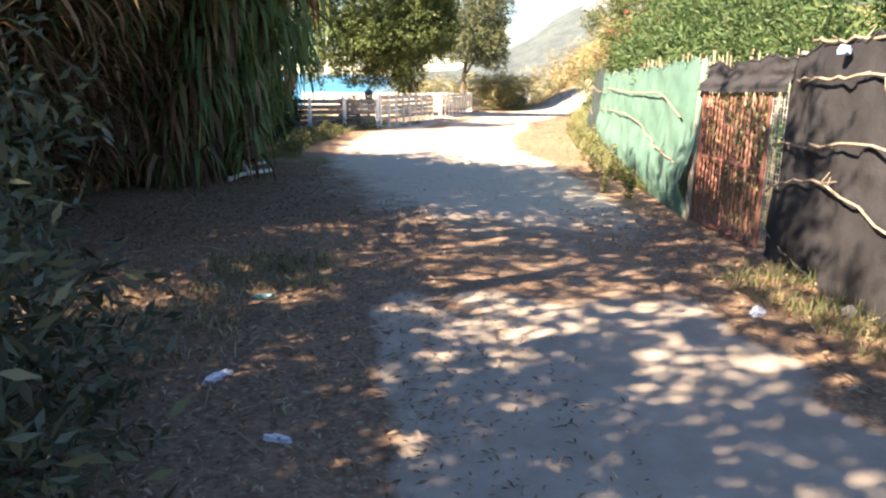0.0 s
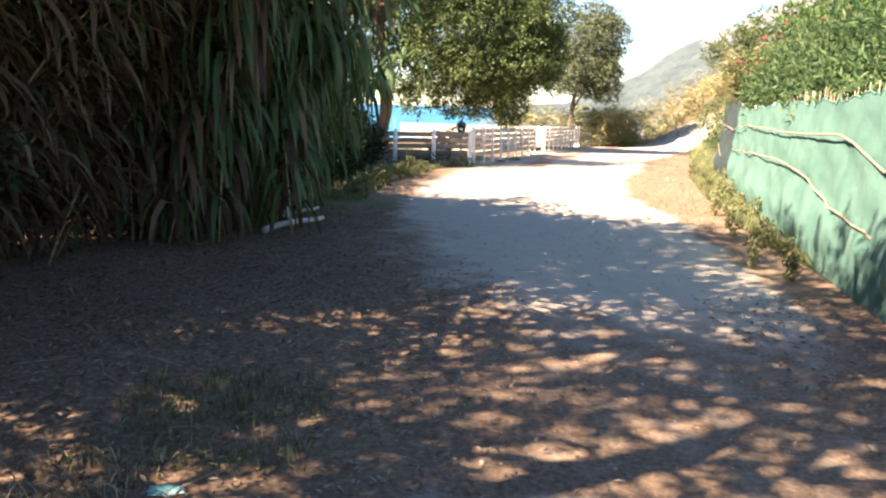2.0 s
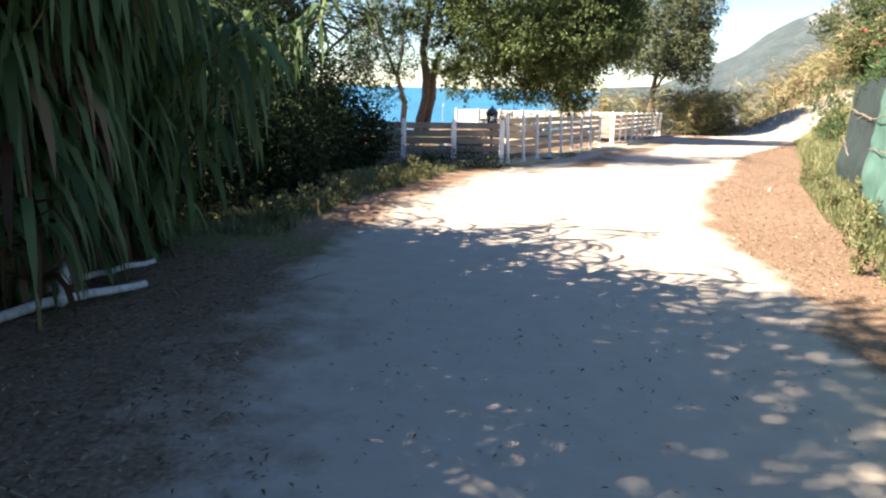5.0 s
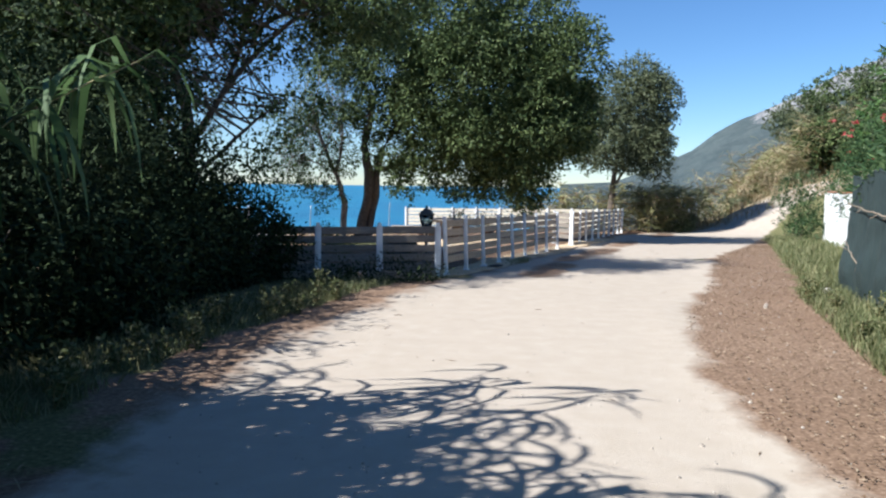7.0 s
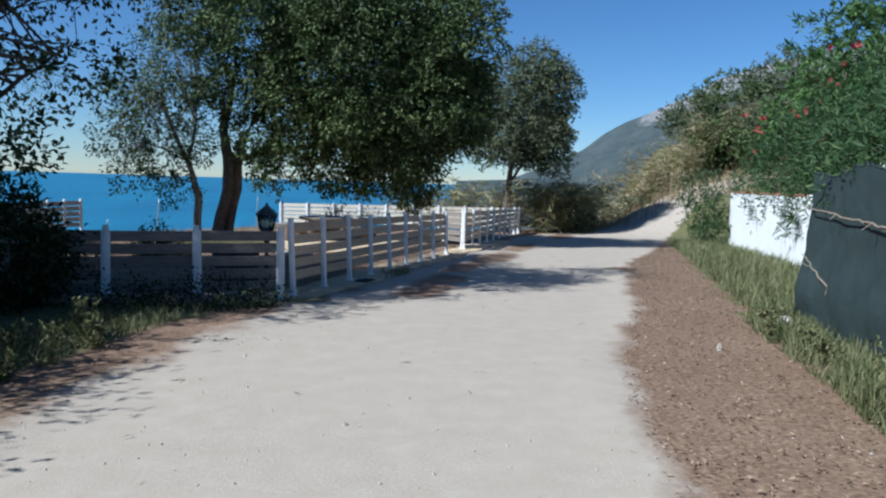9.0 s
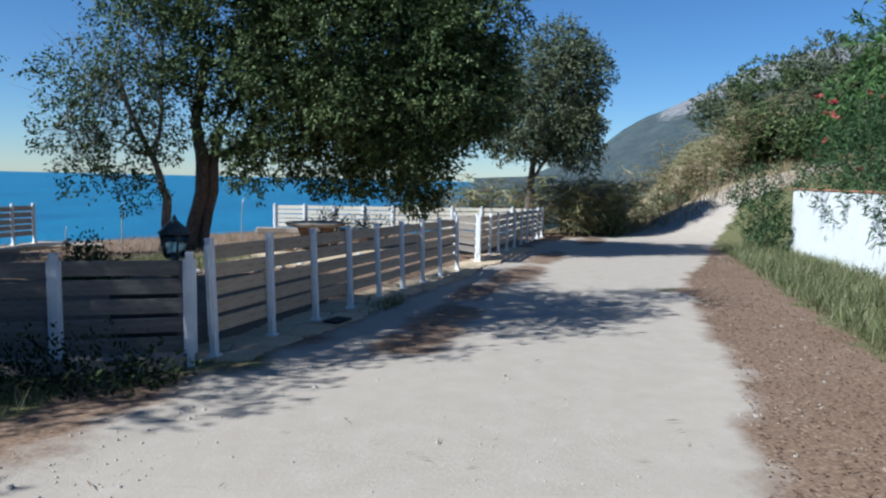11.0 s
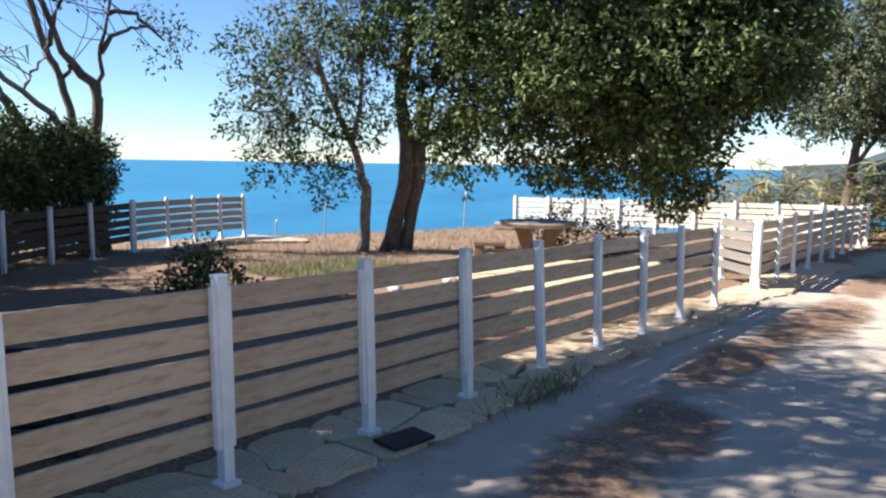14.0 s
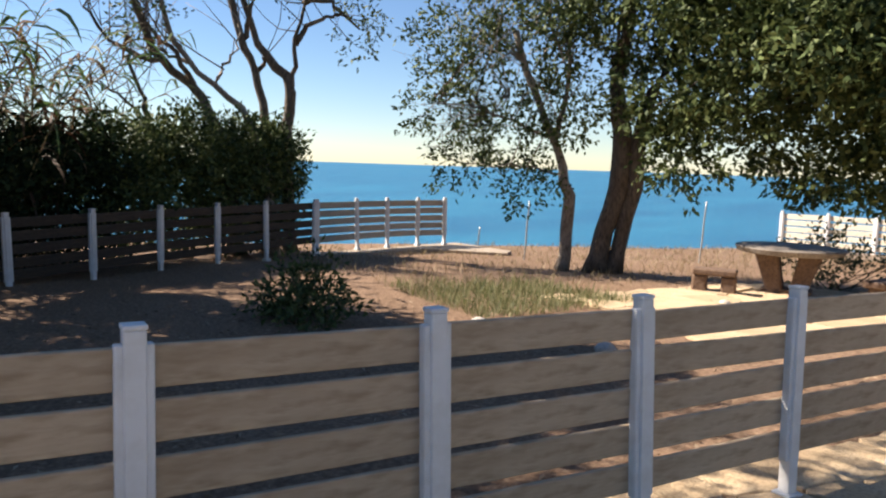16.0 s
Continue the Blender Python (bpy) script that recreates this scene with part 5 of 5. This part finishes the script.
for k in range(70):
    y = -1.0 + k * 0.125
    x = on_net(y, 0.5)[0] + g.normal(0, 0.03)
    h = g.uniform(1.80, 2.0)
    v, f = tube([(0, 0, 0), (g.normal(0, 0.02), g.normal(0, 0.02), h * 0.5), (g.normal(0, 0.04), g.normal(0, 0.04), h)], [0.009, 0.007], 5)
    part("rod", mesh_of("rod", v, f, STICK, True), None, rods, at=pose(x - 5.0, y - 2.0, hgt(x, y)))

# white wall past the netting
WALL = [(9.6, 12.6), (10.9, 16.6), (12.15, 21.2), (13.9, 28.7)]


def white_wall():
    wall = thing("wall_east", (0, 0, 0), "whitewashed garden wall under the oleanders", "wall", kind="structure")
    for k in range(len(WALL) - 1):
        a, b = np.array(WALL[k]), np.array(WALL[k + 1])
        d = b - a
        w = float(np.linalg.norm(d))
        z = hgt(*a) - 0.3
        bm = bmesh.new()
        bevelled_box(bm, (0, -0.11, 0), (w, 0.11, 1.85 + (0.1 if k == 2 else 0)), 0.015)
        part("wall_panel", bm, WHITEWASH, wall, at=pose(a[0], a[1], z, 0, 0, math.degrees(math.atan2(d[1], d[0]))))
        bm = bmesh.new()
        bevelled_box(bm, (0, -0.13, 0), (w, 0.13, 0.05), 0.012)
        part("coping", bm, ROOF_TILE if k == 2 else WHITEWASH, wall, at=pose(a[0], a[1], z + 1.853 + (0.1 if k == 2 else 0), 0, 0, math.degrees(math.atan2(d[1], d[0]))))


white_wall()
pier = thing("gate_pier", (10.55, 16.2, 0), "white square pier with a wide cap behind the net", "pier")
bm = bmesh.new()
bevelled_box(bm, (-0.2, -0.2, -0.3), (0.2, 0.2, 2.2), 0.015)
part("shaft", bm, WHITEWASH, pier)
bm = bmesh.new()
bevelled_box(bm, (-0.29, -0.29, 2.2), (0.29, 0.29, 2.3), 0.02)
part("cap", bm, WHITEWASH, pier)
g = np.random.default_rng(341)
rail = thing("metal_railing", (10.0, 14.0, 0), "slim dark metal railing above the wall", "railing")
for k in range(22):
    y = 12.8 + k * 0.16
    x = 9.62 + (y - 12.6) * 0.325
    v, f = tube([(0, 0, 1.6), (0, 0, 2.3), (0, 0, 3.0)], [0.012, 0.012], 5)
    part("bar", mesh_of("bar", v, f, LANTERN), None, rail, at=pose(x - 10.0, y - 14.0, 0))
for z in (1.75, 2.9):
    v, f = tube([(9.68 - 10, 12.8 - 14, z), (10.2 - 10, 14.4 - 14, z), (10.78 - 10, 16.2 - 14, z)], [0.016, 0.016], 5)
    part("rail", mesh_of("rail", v, f, LANTERN), None, rail)

# ---- things in the garden ----


def lantern():
    """A six-sided post lantern with a pointed roof and finial."""
    x, y = 1.13, 15.02
    l = thing("post_lantern", (x, y, hgt(x, y)), "dark green metal garden lantern on a short post", "lantern")

    def turned(profile, sides=6):
        prof = np.array(profile)
        ang = np.linspace(0, 2 * np.pi, sides, endpoint=False)
        v = np.stack([prof[:, :1] * np.cos(ang), prof[:, :1] * np.sin(ang), prof[:, 1:].repeat(sides, 1)], -1).reshape(-1, 3)
        i = np.arange(len(prof) - 1)[:, None] * sides
        j = np.arange(sides)[None]
        return v, np.stack([i + j, i + (j + 1) % sides, i + sides + (j + 1) % sides, i + sides + j], -1).reshape(-1, 4)
    v, f = turned([(0, -0.1), (0.06, -0.1), (0.05, 0.05), (0.03, 0.1), (0.028, 0.75), (0.05, 0.8), (0.05, 0.84), (0.02, 0.86), (0, 0.86)], 12)
    part("pole", mesh_of("pole", v, f, LANTERN), None, l)
    v, f = turned([(0, 0.855), (0.085, 0.86), (0.085, 0.875), (0, 0.875)])
    part("base", mesh_of("base", v, f, LANTERN), None, l)
    v, f = turned([(0, 1.06), (0.14, 1.065), (0.145, 1.08), (0.085, 1.14), (0.045, 1.17), (0.04, 1.18), (0.018, 1.19), (0.026, 1.205), (0.01, 1.215), (0.016, 1.225), (0, 1.235)])
    part("roof", mesh_of("roof", v, f, LANTERN), None, l)
    m, t, p = material("lantern_glass")
    p.inputs["Transmission Weight"].default_value, p.inputs["Roughness"].default_value, p.inputs["Base Color"].default_value = 1.0, 0.15, (0.75, 0.8, 0.8, 1)
    for k in range(6):
        a0, a1 = k * math.pi / 3, (k + 1) * math.pi / 3
        v, f = tube([(0.085 * math.cos(a0), 0.085 * math.sin(a0), 0.87), (0.108 * math.cos(a0), 0.108 * math.sin(a0), 0.98), (0.125 * math.cos(a0), 0.125 * math.sin(a0), 1.066)], [0.009, 0.009], 4)
        part("bar", mesh_of("bar", v, f, LANTERN), None, l)
        q = [(r * math.cos(a), r * math.sin(a), z) for r, z in ((0.082, 0.878), (0.12, 1.062)) for a in (a0, a1)]
        q += [(x * 0.96, y * 0.96, z) for x, y, z in q]
        pane = part("pane", mesh_of("pane", np.array(q), np.array([[0, 1, 3, 2], [4, 6, 7, 5], [0, 4, 5, 1], [2, 3, 7, 6]]), m), None, l, "frosted glass pane")
        pane.visible_shadow = False


lantern()


def garden_table():
    x, y = 0.8, 27.3
    z = hgt(x, y)
    t = thing("garden_table", (x, y, z), "round weathered table on splayed timber legs", "table", turn=12)
    g = np.random.default_rng(351)
    ang = np.linspace(0, 2 * np.pi, 28, endpoint=False)
    r = 0.95 * (1 + g.normal(0, 0.008, 28))
    bm = bmesh.new()
    bmesh.ops.create_cone(bm, cap_ends=True, segments=28, radius1=0.72, radius2=0.77, depth=0.085)
    for v in bm.verts:
        v.co.z += 0.66
        v.co.xy *= 1 + g.normal(0, 0.006)
    bmesh.ops.bevel(bm, geom=[e for e in bm.edges if e.calc_length() < 0.3], offset=0.015, segments=1, affect="EDGES")
    part("tabletop", bm, TABLE_TOP, t)
    for sx in (-1, 1):
        bm = bmesh.new()
        bevelled_box(bm, (-0.14, -0.2, 0), (0.14, 0.2, 0.64), 0.03)
        for v in bm.verts:
            u = v.co.z / 0.64
            v.co.x = v.co.x * (0.8 + 0.35 * u) + sx * (0.14 + 0.17 * u)
            v.co.y *= 0.8 + 0.5 * abs(u - 0.4)
        part("leg", bm, TIMBER, t)
    bm = bmesh.new()
    bevelled_box(bm, (-0.34, -0.2, -0.06), (0.34, 0.2, 0.09), 0.02)
    part("foot", bm, TIMBER, t)


garden_table()


def bench(x, y, turn, label, half=0.62):
    b = thing("timber_bench", (x, y, hgt(x, y)), label, "bench", "benches round the table", turn=turn)
    bm = bmesh.new()
    bevelled_box(bm, (-half, -0.15, 0.27), (half, 0.15, 0.36), 0.02)
    part("seat", bm, TIMBER, b)
    for sx in (-half * 0.66, half * 0.66):
        bm = bmesh.new()
        bevelled_box(bm, (sx - 0.1, -0.12, -0.03), (sx + 0.1, 0.12, 0.27), 0.025)
        part("leg", bm, TIMBER, b)


bench(0.1, 26.3, 15, "short reddish timber bench by the table", 0.3)
bench(2.1, 27.6, 78, "low timber bench on the table's other side")
g = np.random.default_rng(361)
for k in range(16):
    s, o = g.uniform(3.0, 9.0), g.uniform(2.6, 4.4)
    x, y = on_line(s + 2.0, o)
    bm = bmesh.new()
    bmesh.ops.create_icosphere(bm, subdivisions=2, radius=g.uniform(0.05, 0.11))
    for v in bm.verts:
        v.co = v.co * (1 + 0.25 * noise.noise(v.co * 9 + Vector((k, 0, 0))))
        v.co.z *= 0.65
    ob = part("garden_stone", bm, (RUBBLE, TIMBER)[k % 4 == 0], None, "rough stone edging the garden bed", at=pose(x, y, hgt(x, y) + 0.03, 0, 0, k * 40))
    tagged(ob, category="stone", group="garden stones")
for x, y, h in ((-4.17, 27.7, 1.15), (-1.75, 30.4, 1.25), (-5.9, 28.4, 0.5)):
    stake(x, y, h, 0.017, "thin grey metal stake at the cliff edge", WIRE, int(h * 100), (0.05, 0.03), "fence_stake")

# black mat, tray and crate beside the fence
x, y = on_line(1.98, -0.24)
mat_ob = part("rubber_mat", slab_mesh("rubber_mat", [(-0.15, -0.09), (0.15, -0.1), (0.16, 0.09), (-0.14, 0.1)], 0.02, BLACK_NET, 0.004), None, None, "small black rubber mat by the fence post", at=pose(x, y, hgt(x, y) + 0.035, 0, 0, 65))
tagged(mat_ob, category="mat")
box_ob = thing("wooden_crate", (0.55, 15.9, hgt(0.55, 15.9)), "dark wooden crate behind the corner fence", "crate", turn=20)
for k in range(3):
    bm = bmesh.new()
    bevelled_box(bm, (-0.3, -0.2, 0.02 + k * 0.17), (0.3, -0.17, 0.16 + k * 0.17), 0.005)
    part("slat", bm, LANTERN, box_ob)
    bm = bmesh.new()
    bevelled_box(bm, (-0.3, 0.17, 0.02 + k * 0.17), (0.3, 0.2, 0.16 + k * 0.17), 0.005)
    part("slat", bm, LANTERN, box_ob)
for sx in (-0.3, 0.27):
    bm = bmesh.new()
    bevelled_box(bm, (sx, -0.168, 0), (sx + 0.03, 0.168, 0.52), 0.005)
    part("side", bm, LANTERN, box_ob)

# far white house below the hill
house = thing("white_house", (78.0, 300.0, -8.0), "small white flat-roofed house far down the slope", "house", turn=15)
bm = bmesh.new()
bevelled_box(bm, (-3.0, -2.5, -6), (3.0, 2.5, 5.6), 0.05)
part("wall", bm, WHITEWASH, house)
bm = bmesh.new()
bevelled_box(bm, (-3.2, -2.7, 5.6), (3.2, 2.7, 5.9), 0.05)
part("roof", bm, WHITEWASH, house)
for k, xx in enumerate((-1.6, 0.9)):
    bm = bmesh.new()
    bevelled_box(bm, (xx, -2.54, 3.0), (xx + 0.9, -2.505, 4.4), 0.01)
    part("window", bm, LANTERN, house)

# ---- litter on the ground ----


def crumpled(name, x, y, sx, sy, mat, label, seed, turn=0.0, h=0.05):
    g = np.random.default_rng(seed)
    bm = bmesh.new()
    bmesh.ops.create_icosphere(bm, subdivisions=3, radius=1.0)
    for v in bm.verts:
        n = noise.noise(v.co * 2.6 + Vector((seed, 0, 0))) * 0.45 + noise.noise(v.co * 7 + Vector((0, seed, 0))) * 0.2
        v.co = v.co * (1 + n)
        v.co.x *= sx
        v.co.y *= sy
        v.co.z = max(v.co.z, -0.35) * h
    ob = part(name, bm, mat, None, label, at=pose(x, y, hgt(x, y) + h * 0.3, 0, 0, turn))
    tagged(ob, category="litter")


crumpled("crumpled_paper", -0.53, -4.08, 0.09, 0.028, PAPER, "crumpled pale blue-white paper on leaf soil", 3, 50, 0.03)
crumpled("crumpled_paper", -0.17, -4.78, 0.07, 0.018, PAPER, "torn whitish paper on leaf soil", 5, -20, 0.025)
crumpled("crumpled_paper", 3.05, -3.3, 0.06, 0.035, PAPER, "grey crumpled paper at the slab's edge", 9, 10)
crumpled("green_packet", -0.42, -2.58, 0.085, 0.032, GREEN_PACK, "flattened green and white packet on leaf soil", 7, -5, 0.022)
crumpled("white_stone", 6.0, 12.2, 0.03, 0.022, GRAVEL, "pale flat stone on the leaf litter", 11, 10, 0.05)
crumpled("white_stone", 7.35, 13.5, 0.10, 0.10, RUBBLE, "pale stone at the net's foot", 13, 40, 0.10)
crumpled("white_stone", 3.72, -3.35, 0.06, 0.05, RUBBLE, "grey stone at the black cloth's foot", 15, 40, 0.05)
crumpled("blue_plastic", 3.72, -2.2, 0.06, 0.05, BLUE_PLASTIC, "scrap of blue plastic on the cloth fence", 17, 40, 0.05)
bpy.data.objects["blue_plastic"].location = (on_net(-2.6, -0.06)[0], -2.6, 1.86)
for k, (a, b, r) in enumerate((((-1.55, 4.35, 0.36), (-1.22, 3.8, 0.06), 0.05), ((-1.48, 3.45, 0.035), (-0.92, 4.4, 0.06), 0.04), ((-1.6, 4.0, 0.05), (-1.05, 4.8, 0.14), 0.03))):
    g = np.random.default_rng(371 + k)
    line = bent([a, ((a[0] + b[0]) / 2, (a[1] + b[1]) / 2 + 0.04, (a[2] + b[2]) / 2 + 0.02), b], 8, 0.01, g)
    v, f = tube(line - line[0], [r, r * 0.7], 7)
    ob = new("fallen_log", mesh_of("fallen_log", v, f, BLEACHED, True))
    ob.location = line[0]
    tagged(ob, "bleached broken branch lying by the cane", "log", "fallen branches")


def scatter(name, n, region, size, slim, mat, label, seed, lift=0.012, flat_lay=0.25, category="leaf litter"):
    """Loose flat leaves or chips lying on the ground."""
    g = np.random.default_rng(seed)
    p = region(g, n)
    z = land(p[:, 0], p[:, 1]) + lift + g.random(len(p)) * 0.015
    p3 = np.stack([p[:, 0], p[:, 1], z], -1)
    a = g.uniform(0, 6.28, len(p))
    d = np.stack([np.cos(a), np.sin(a), g.normal(0, flat_lay, len(p))], -1)
    s = size * g.uniform(0.5, 1.4, len(p))
    n3 = unit(np.stack([g.normal(0, flat_lay, len(p)), g.normal(0, flat_lay, len(p)), np.ones(len(p))], -1))
    d = unit(d)
    side = np.cross(n3, d)
    w = (s * slim)[:, None]
    s = s[:, None]
    v = np.stack([p3, p3 + d * s * 0.5 + side * w / 2 + n3 * 0.005, p3 + d * s, p3 + d * s * 0.5 - side * w / 2 + n3 * 0.005], 1).reshape(-1, 3)
    ob = new(name, mesh_of(name, v, np.arange(4 * len(p)).reshape(-1, 4), mat))
    tagged(ob, label, category, kind="stuff")


def band(xlo, xhi, y0, y1):
    def region(g, n):
        y = g.uniform(y0, y1, n)
        lo = xlo(y) if callable(xlo) else xlo
        hi = xhi(y) if callable(xhi) else xhi
        return np.stack([lo + (hi - lo) * g.random(n), y], -1)
    return region


def thinning(g, n):
    y = g.uniform(-7, 5.8, n)
    return np.stack([road_left(y) + 1.1 * smooth(4.0, 0.5, y) - 4.6 * g.beta(1.7, 1.2, n), y], -1)


scatter("leaf_litter", 34000, thinning, 0.046, 0.3, LITTER, "dry brown leaves strewn over shaded soil", 401)
scatter("leaf_litter", 700, band(0.5, 4.0, -2.6, 4.8), 0.035, 0.35, LITTER, "few dry leaves on the shaded track", 402)
scatter("leaf_litter", 2200, band(2.8, 4.2, -7, 1), 0.06, 0.35, LITTER, "dry leaves along the black cloth fence", 403)
scatter("leaf_litter", 9000, band(road_right, lambda y: litter_right(y) + 0.3, 5, 27), 0.036, 0.4, LITTER, "dry leaves and chips on the brown verge", 404)
scatter("leaf_litter", 3500, lambda g, n: np.array([on_line(s, o) for s, o in zip(g.uniform(0, 15, n), g.uniform(0.5, 6, n))]), 0.06, 0.35, LITTER, "dry leaves over the garden soil", 405)
scatter("twigs", 700, band(-3.2, 0.2, -7, 6), 0.28, 0.04, STRAW, "thin broken straws and twigs on the soil", 406, 0.02, 0.12, "twigs")
scatter("twigs", 160, band(road_left, road_right, 6, 30), 0.10, 0.08, LITTER, "scattered straws on the pale road", 407, 0.006, 0.05, "twigs")


def pebbles(name, n, region, size, mat, label, seed):
    g = np.random.default_rng(seed)
    p = region(g, n)
    c = np.stack([p[:, 0], p[:, 1], land(p[:, 0], p[:, 1]) + 0.004], -1)
    r = size * g.lognormal(0, 0.5, n)
    base = np.array([[-1, -1, -0.3], [1, -1, -0.3], [1, 1, -0.3], [-1, 1, -0.3], [-0.6, -0.6, 0.6], [0.6, -0.6, 0.6], [0.6, 0.6, 0.6], [-0.6, 0.6, 0.6]])
    v = (base[None] * (1 + g.normal(0, 0.2, (n, 8, 3))) * r[:, None, None] + c[:, None]).reshape(-1, 3)
    f = np.array([[4, 5, 6, 7], [0, 1, 5, 4], [1, 2, 6, 5], [2, 3, 7, 6], [3, 0, 4, 7]])
    f = (np.arange(n)[:, None, None] * 8 + f[None]).reshape(-1, 4)
    tagged(new(name, mesh_of(name, v, f, mat, False)), label, "pebbles", kind="stuff")


pebbles("gravel", 2600, band(road_left, road_right, -2.3, 32), 0.0038, GRAVEL, "small loose stones on the dirt road", 411)
pebbles("gravel", 260, lambda g, n: np.array([on_line(s, o) for s, o in zip(g.uniform(-3, 4, n), g.uniform(-1.2, -0.3, n))]), 0.005, GRAVEL, "loose stones along the paving's edge", 412)
pebbles("gravel", 260, band(road_right, lambda y: litter_right(y), 4, 27), 0.0055, GRAVEL, "small stones on the brown verge", 413)


def turf(name, n, region, height, mat, label, seed, droop=0.18, width=0.006):
    g = np.random.default_rng(seed)
    p = region(g, n)
    keep = ripple(p[:, 0], p[:, 1], 0.8, seed) + g.normal(0, 0.25, len(p)) > -0.15
    p = p[keep]
    p3 = np.stack([p[:, 0], p[:, 1], land(p[:, 0], p[:, 1]) - 0.01], -1)
    d = np.stack([g.normal(0, 0.4, len(p)), g.normal(0, 0.4, len(p)), np.ones(len(p))], -1)
    v, f = blades(p3, d, height * g.uniform(0.45, 1.3, len(p)), width * g.uniform(0.7, 1.5, len(p)), droop, 3, g)
    tagged(new(name, mesh_of(name, v, f, mat)), label, "grass", kind="stuff")


net_x = lambda y: np.interp(y, [p[1] for p in NET_LINE], [p[0] for p in NET_LINE])
wall_x = lambda y: np.interp(y, [13.7, 14.2, 16.6, 21.2, 28.7], [7.7, 9.9, 10.9, 12.1, 13.9])
turf("grass", 16000, band(lambda y: litter_right(y) - 0.1, lambda y: net_x(y) - 0.02, 1.4, 13.7), 0.20, GRASS, "green verge grass below the netting", 421, 0.2, 0.008)
turf("grass", 16000, band(lambda y: litter_right(y) + 0.1, lambda y: wall_x(y) - 0.15, 13.5, 29.5), 0.30, GRASS, "tall soft verge grass below the white wall", 422, 0.2, 0.010)
turf("grass", 9000, band(lambda y: road_left(y) - 1.8, lambda y: road_left(y) - 0.65, 6.4, 13.6), 0.15, GRASS, "green grass at the road's shaded edge", 423, 0.2, 0.007)
turf("grass", 1500, band(-1.0, 0.1, -2.4, -1.2), 0.10, GRASS, "thin grass patch on the leaf soil", 424)
turf("grass", 1500, band(3.2, 4.0, -4.2, -2.2), 0.16, GRASS, "thin grass along the black cloth", 425)
turf("straw", 2600, band(-1.7, -0.5, -3.9, -2.3), 0.10, STRAW, "dry straw tufts in a sun patch", 426, 0.5)
turf("straw", 14000, lambda g, n: np.array([on_line(s, o) for s, o in zip(g.uniform(6, 24, n), g.uniform(6.0, 12.5, n))]), 0.14, STRAW, "dry grass along the cliff edge", 427, 0.2, 0.008)
turf("grass", 7000, lambda g, n: np.array([on_line(s, o) for s, o in zip(g.uniform(6.0, 8.4, n), g.uniform(4.4, 6.8, n))]), 0.18, GRASS, "green grass patch in the garden", 428)
turf("straw", 16000, lambda g, n: np.stack([g.uniform(9, 30, n), g.uniform(36, 52, n)], -1), 0.5, STRAW, "dry grass on the sunlit bank", 429, 0.2, 0.022)
turf("grass", 900, lambda g, n: np.array([on_line(s, o) for s, o in zip(g.normal(3.4, 0.25, n), g.normal(-0.3, 0.07, n))]), 0.13, GRASS, "tuft of dark weeds at the fence foot", 430, 0.4)


def weeds(name, spots, h, mat, label, seed):
    for k, (x, y) in enumerate(spots):
        g = np.random.default_rng(seed + k)
        hh = h * g.uniform(0.6, 1.3)
        w = thing(name, (x, y, hgt(x, y)), label, "weed", "roadside weeds")
        stems, p, d = [], [], []
        for s in range(5):
            way = np.array([g.normal(0, 0.25), g.normal(0, 0.25), 1.0]) * hh
            line = bent([(0, 0, -0.02), way * 0.5 + g.normal(0, 0.02, 3), way], 6)
            stems.append(tube(line, [0.005, 0.002], 4))
            q = line[np.repeat(np.arange(1, 6), 5)] + g.normal(0, 0.012, (25, 3))
            p.append(q)
            d.append(g.normal(0, 1, (25, 3)) + [[0, 0, 0.3]])
        v, f = joined(stems)
        part("stem", mesh_of("stem", v, f, CANE), None, w)
        v, f = leaf_quads(np.concatenate(p), np.concatenate(d), 0.06 * g.uniform(0.6, 1.4, 125), 0.03, g)
        part("leaves", mesh_of("leaves", v, f, mat), None, w)


g = np.random.default_rng(441)
weeds("weed", [(float(road_left(y)) - g.uniform(0.6, 1.2), y) for y in np.linspace(6.8, 12.4, 24)], 0.26, GRASS, "leafy green weed at the shaded verge", 450)
weeds("weed", [(float(net_x(y)) - g.uniform(0.15, 0.8), y) for y in np.linspace(1.8, 13.2, 20)], 0.28, GRASS, "leafy green weed growing against the netting", 490)
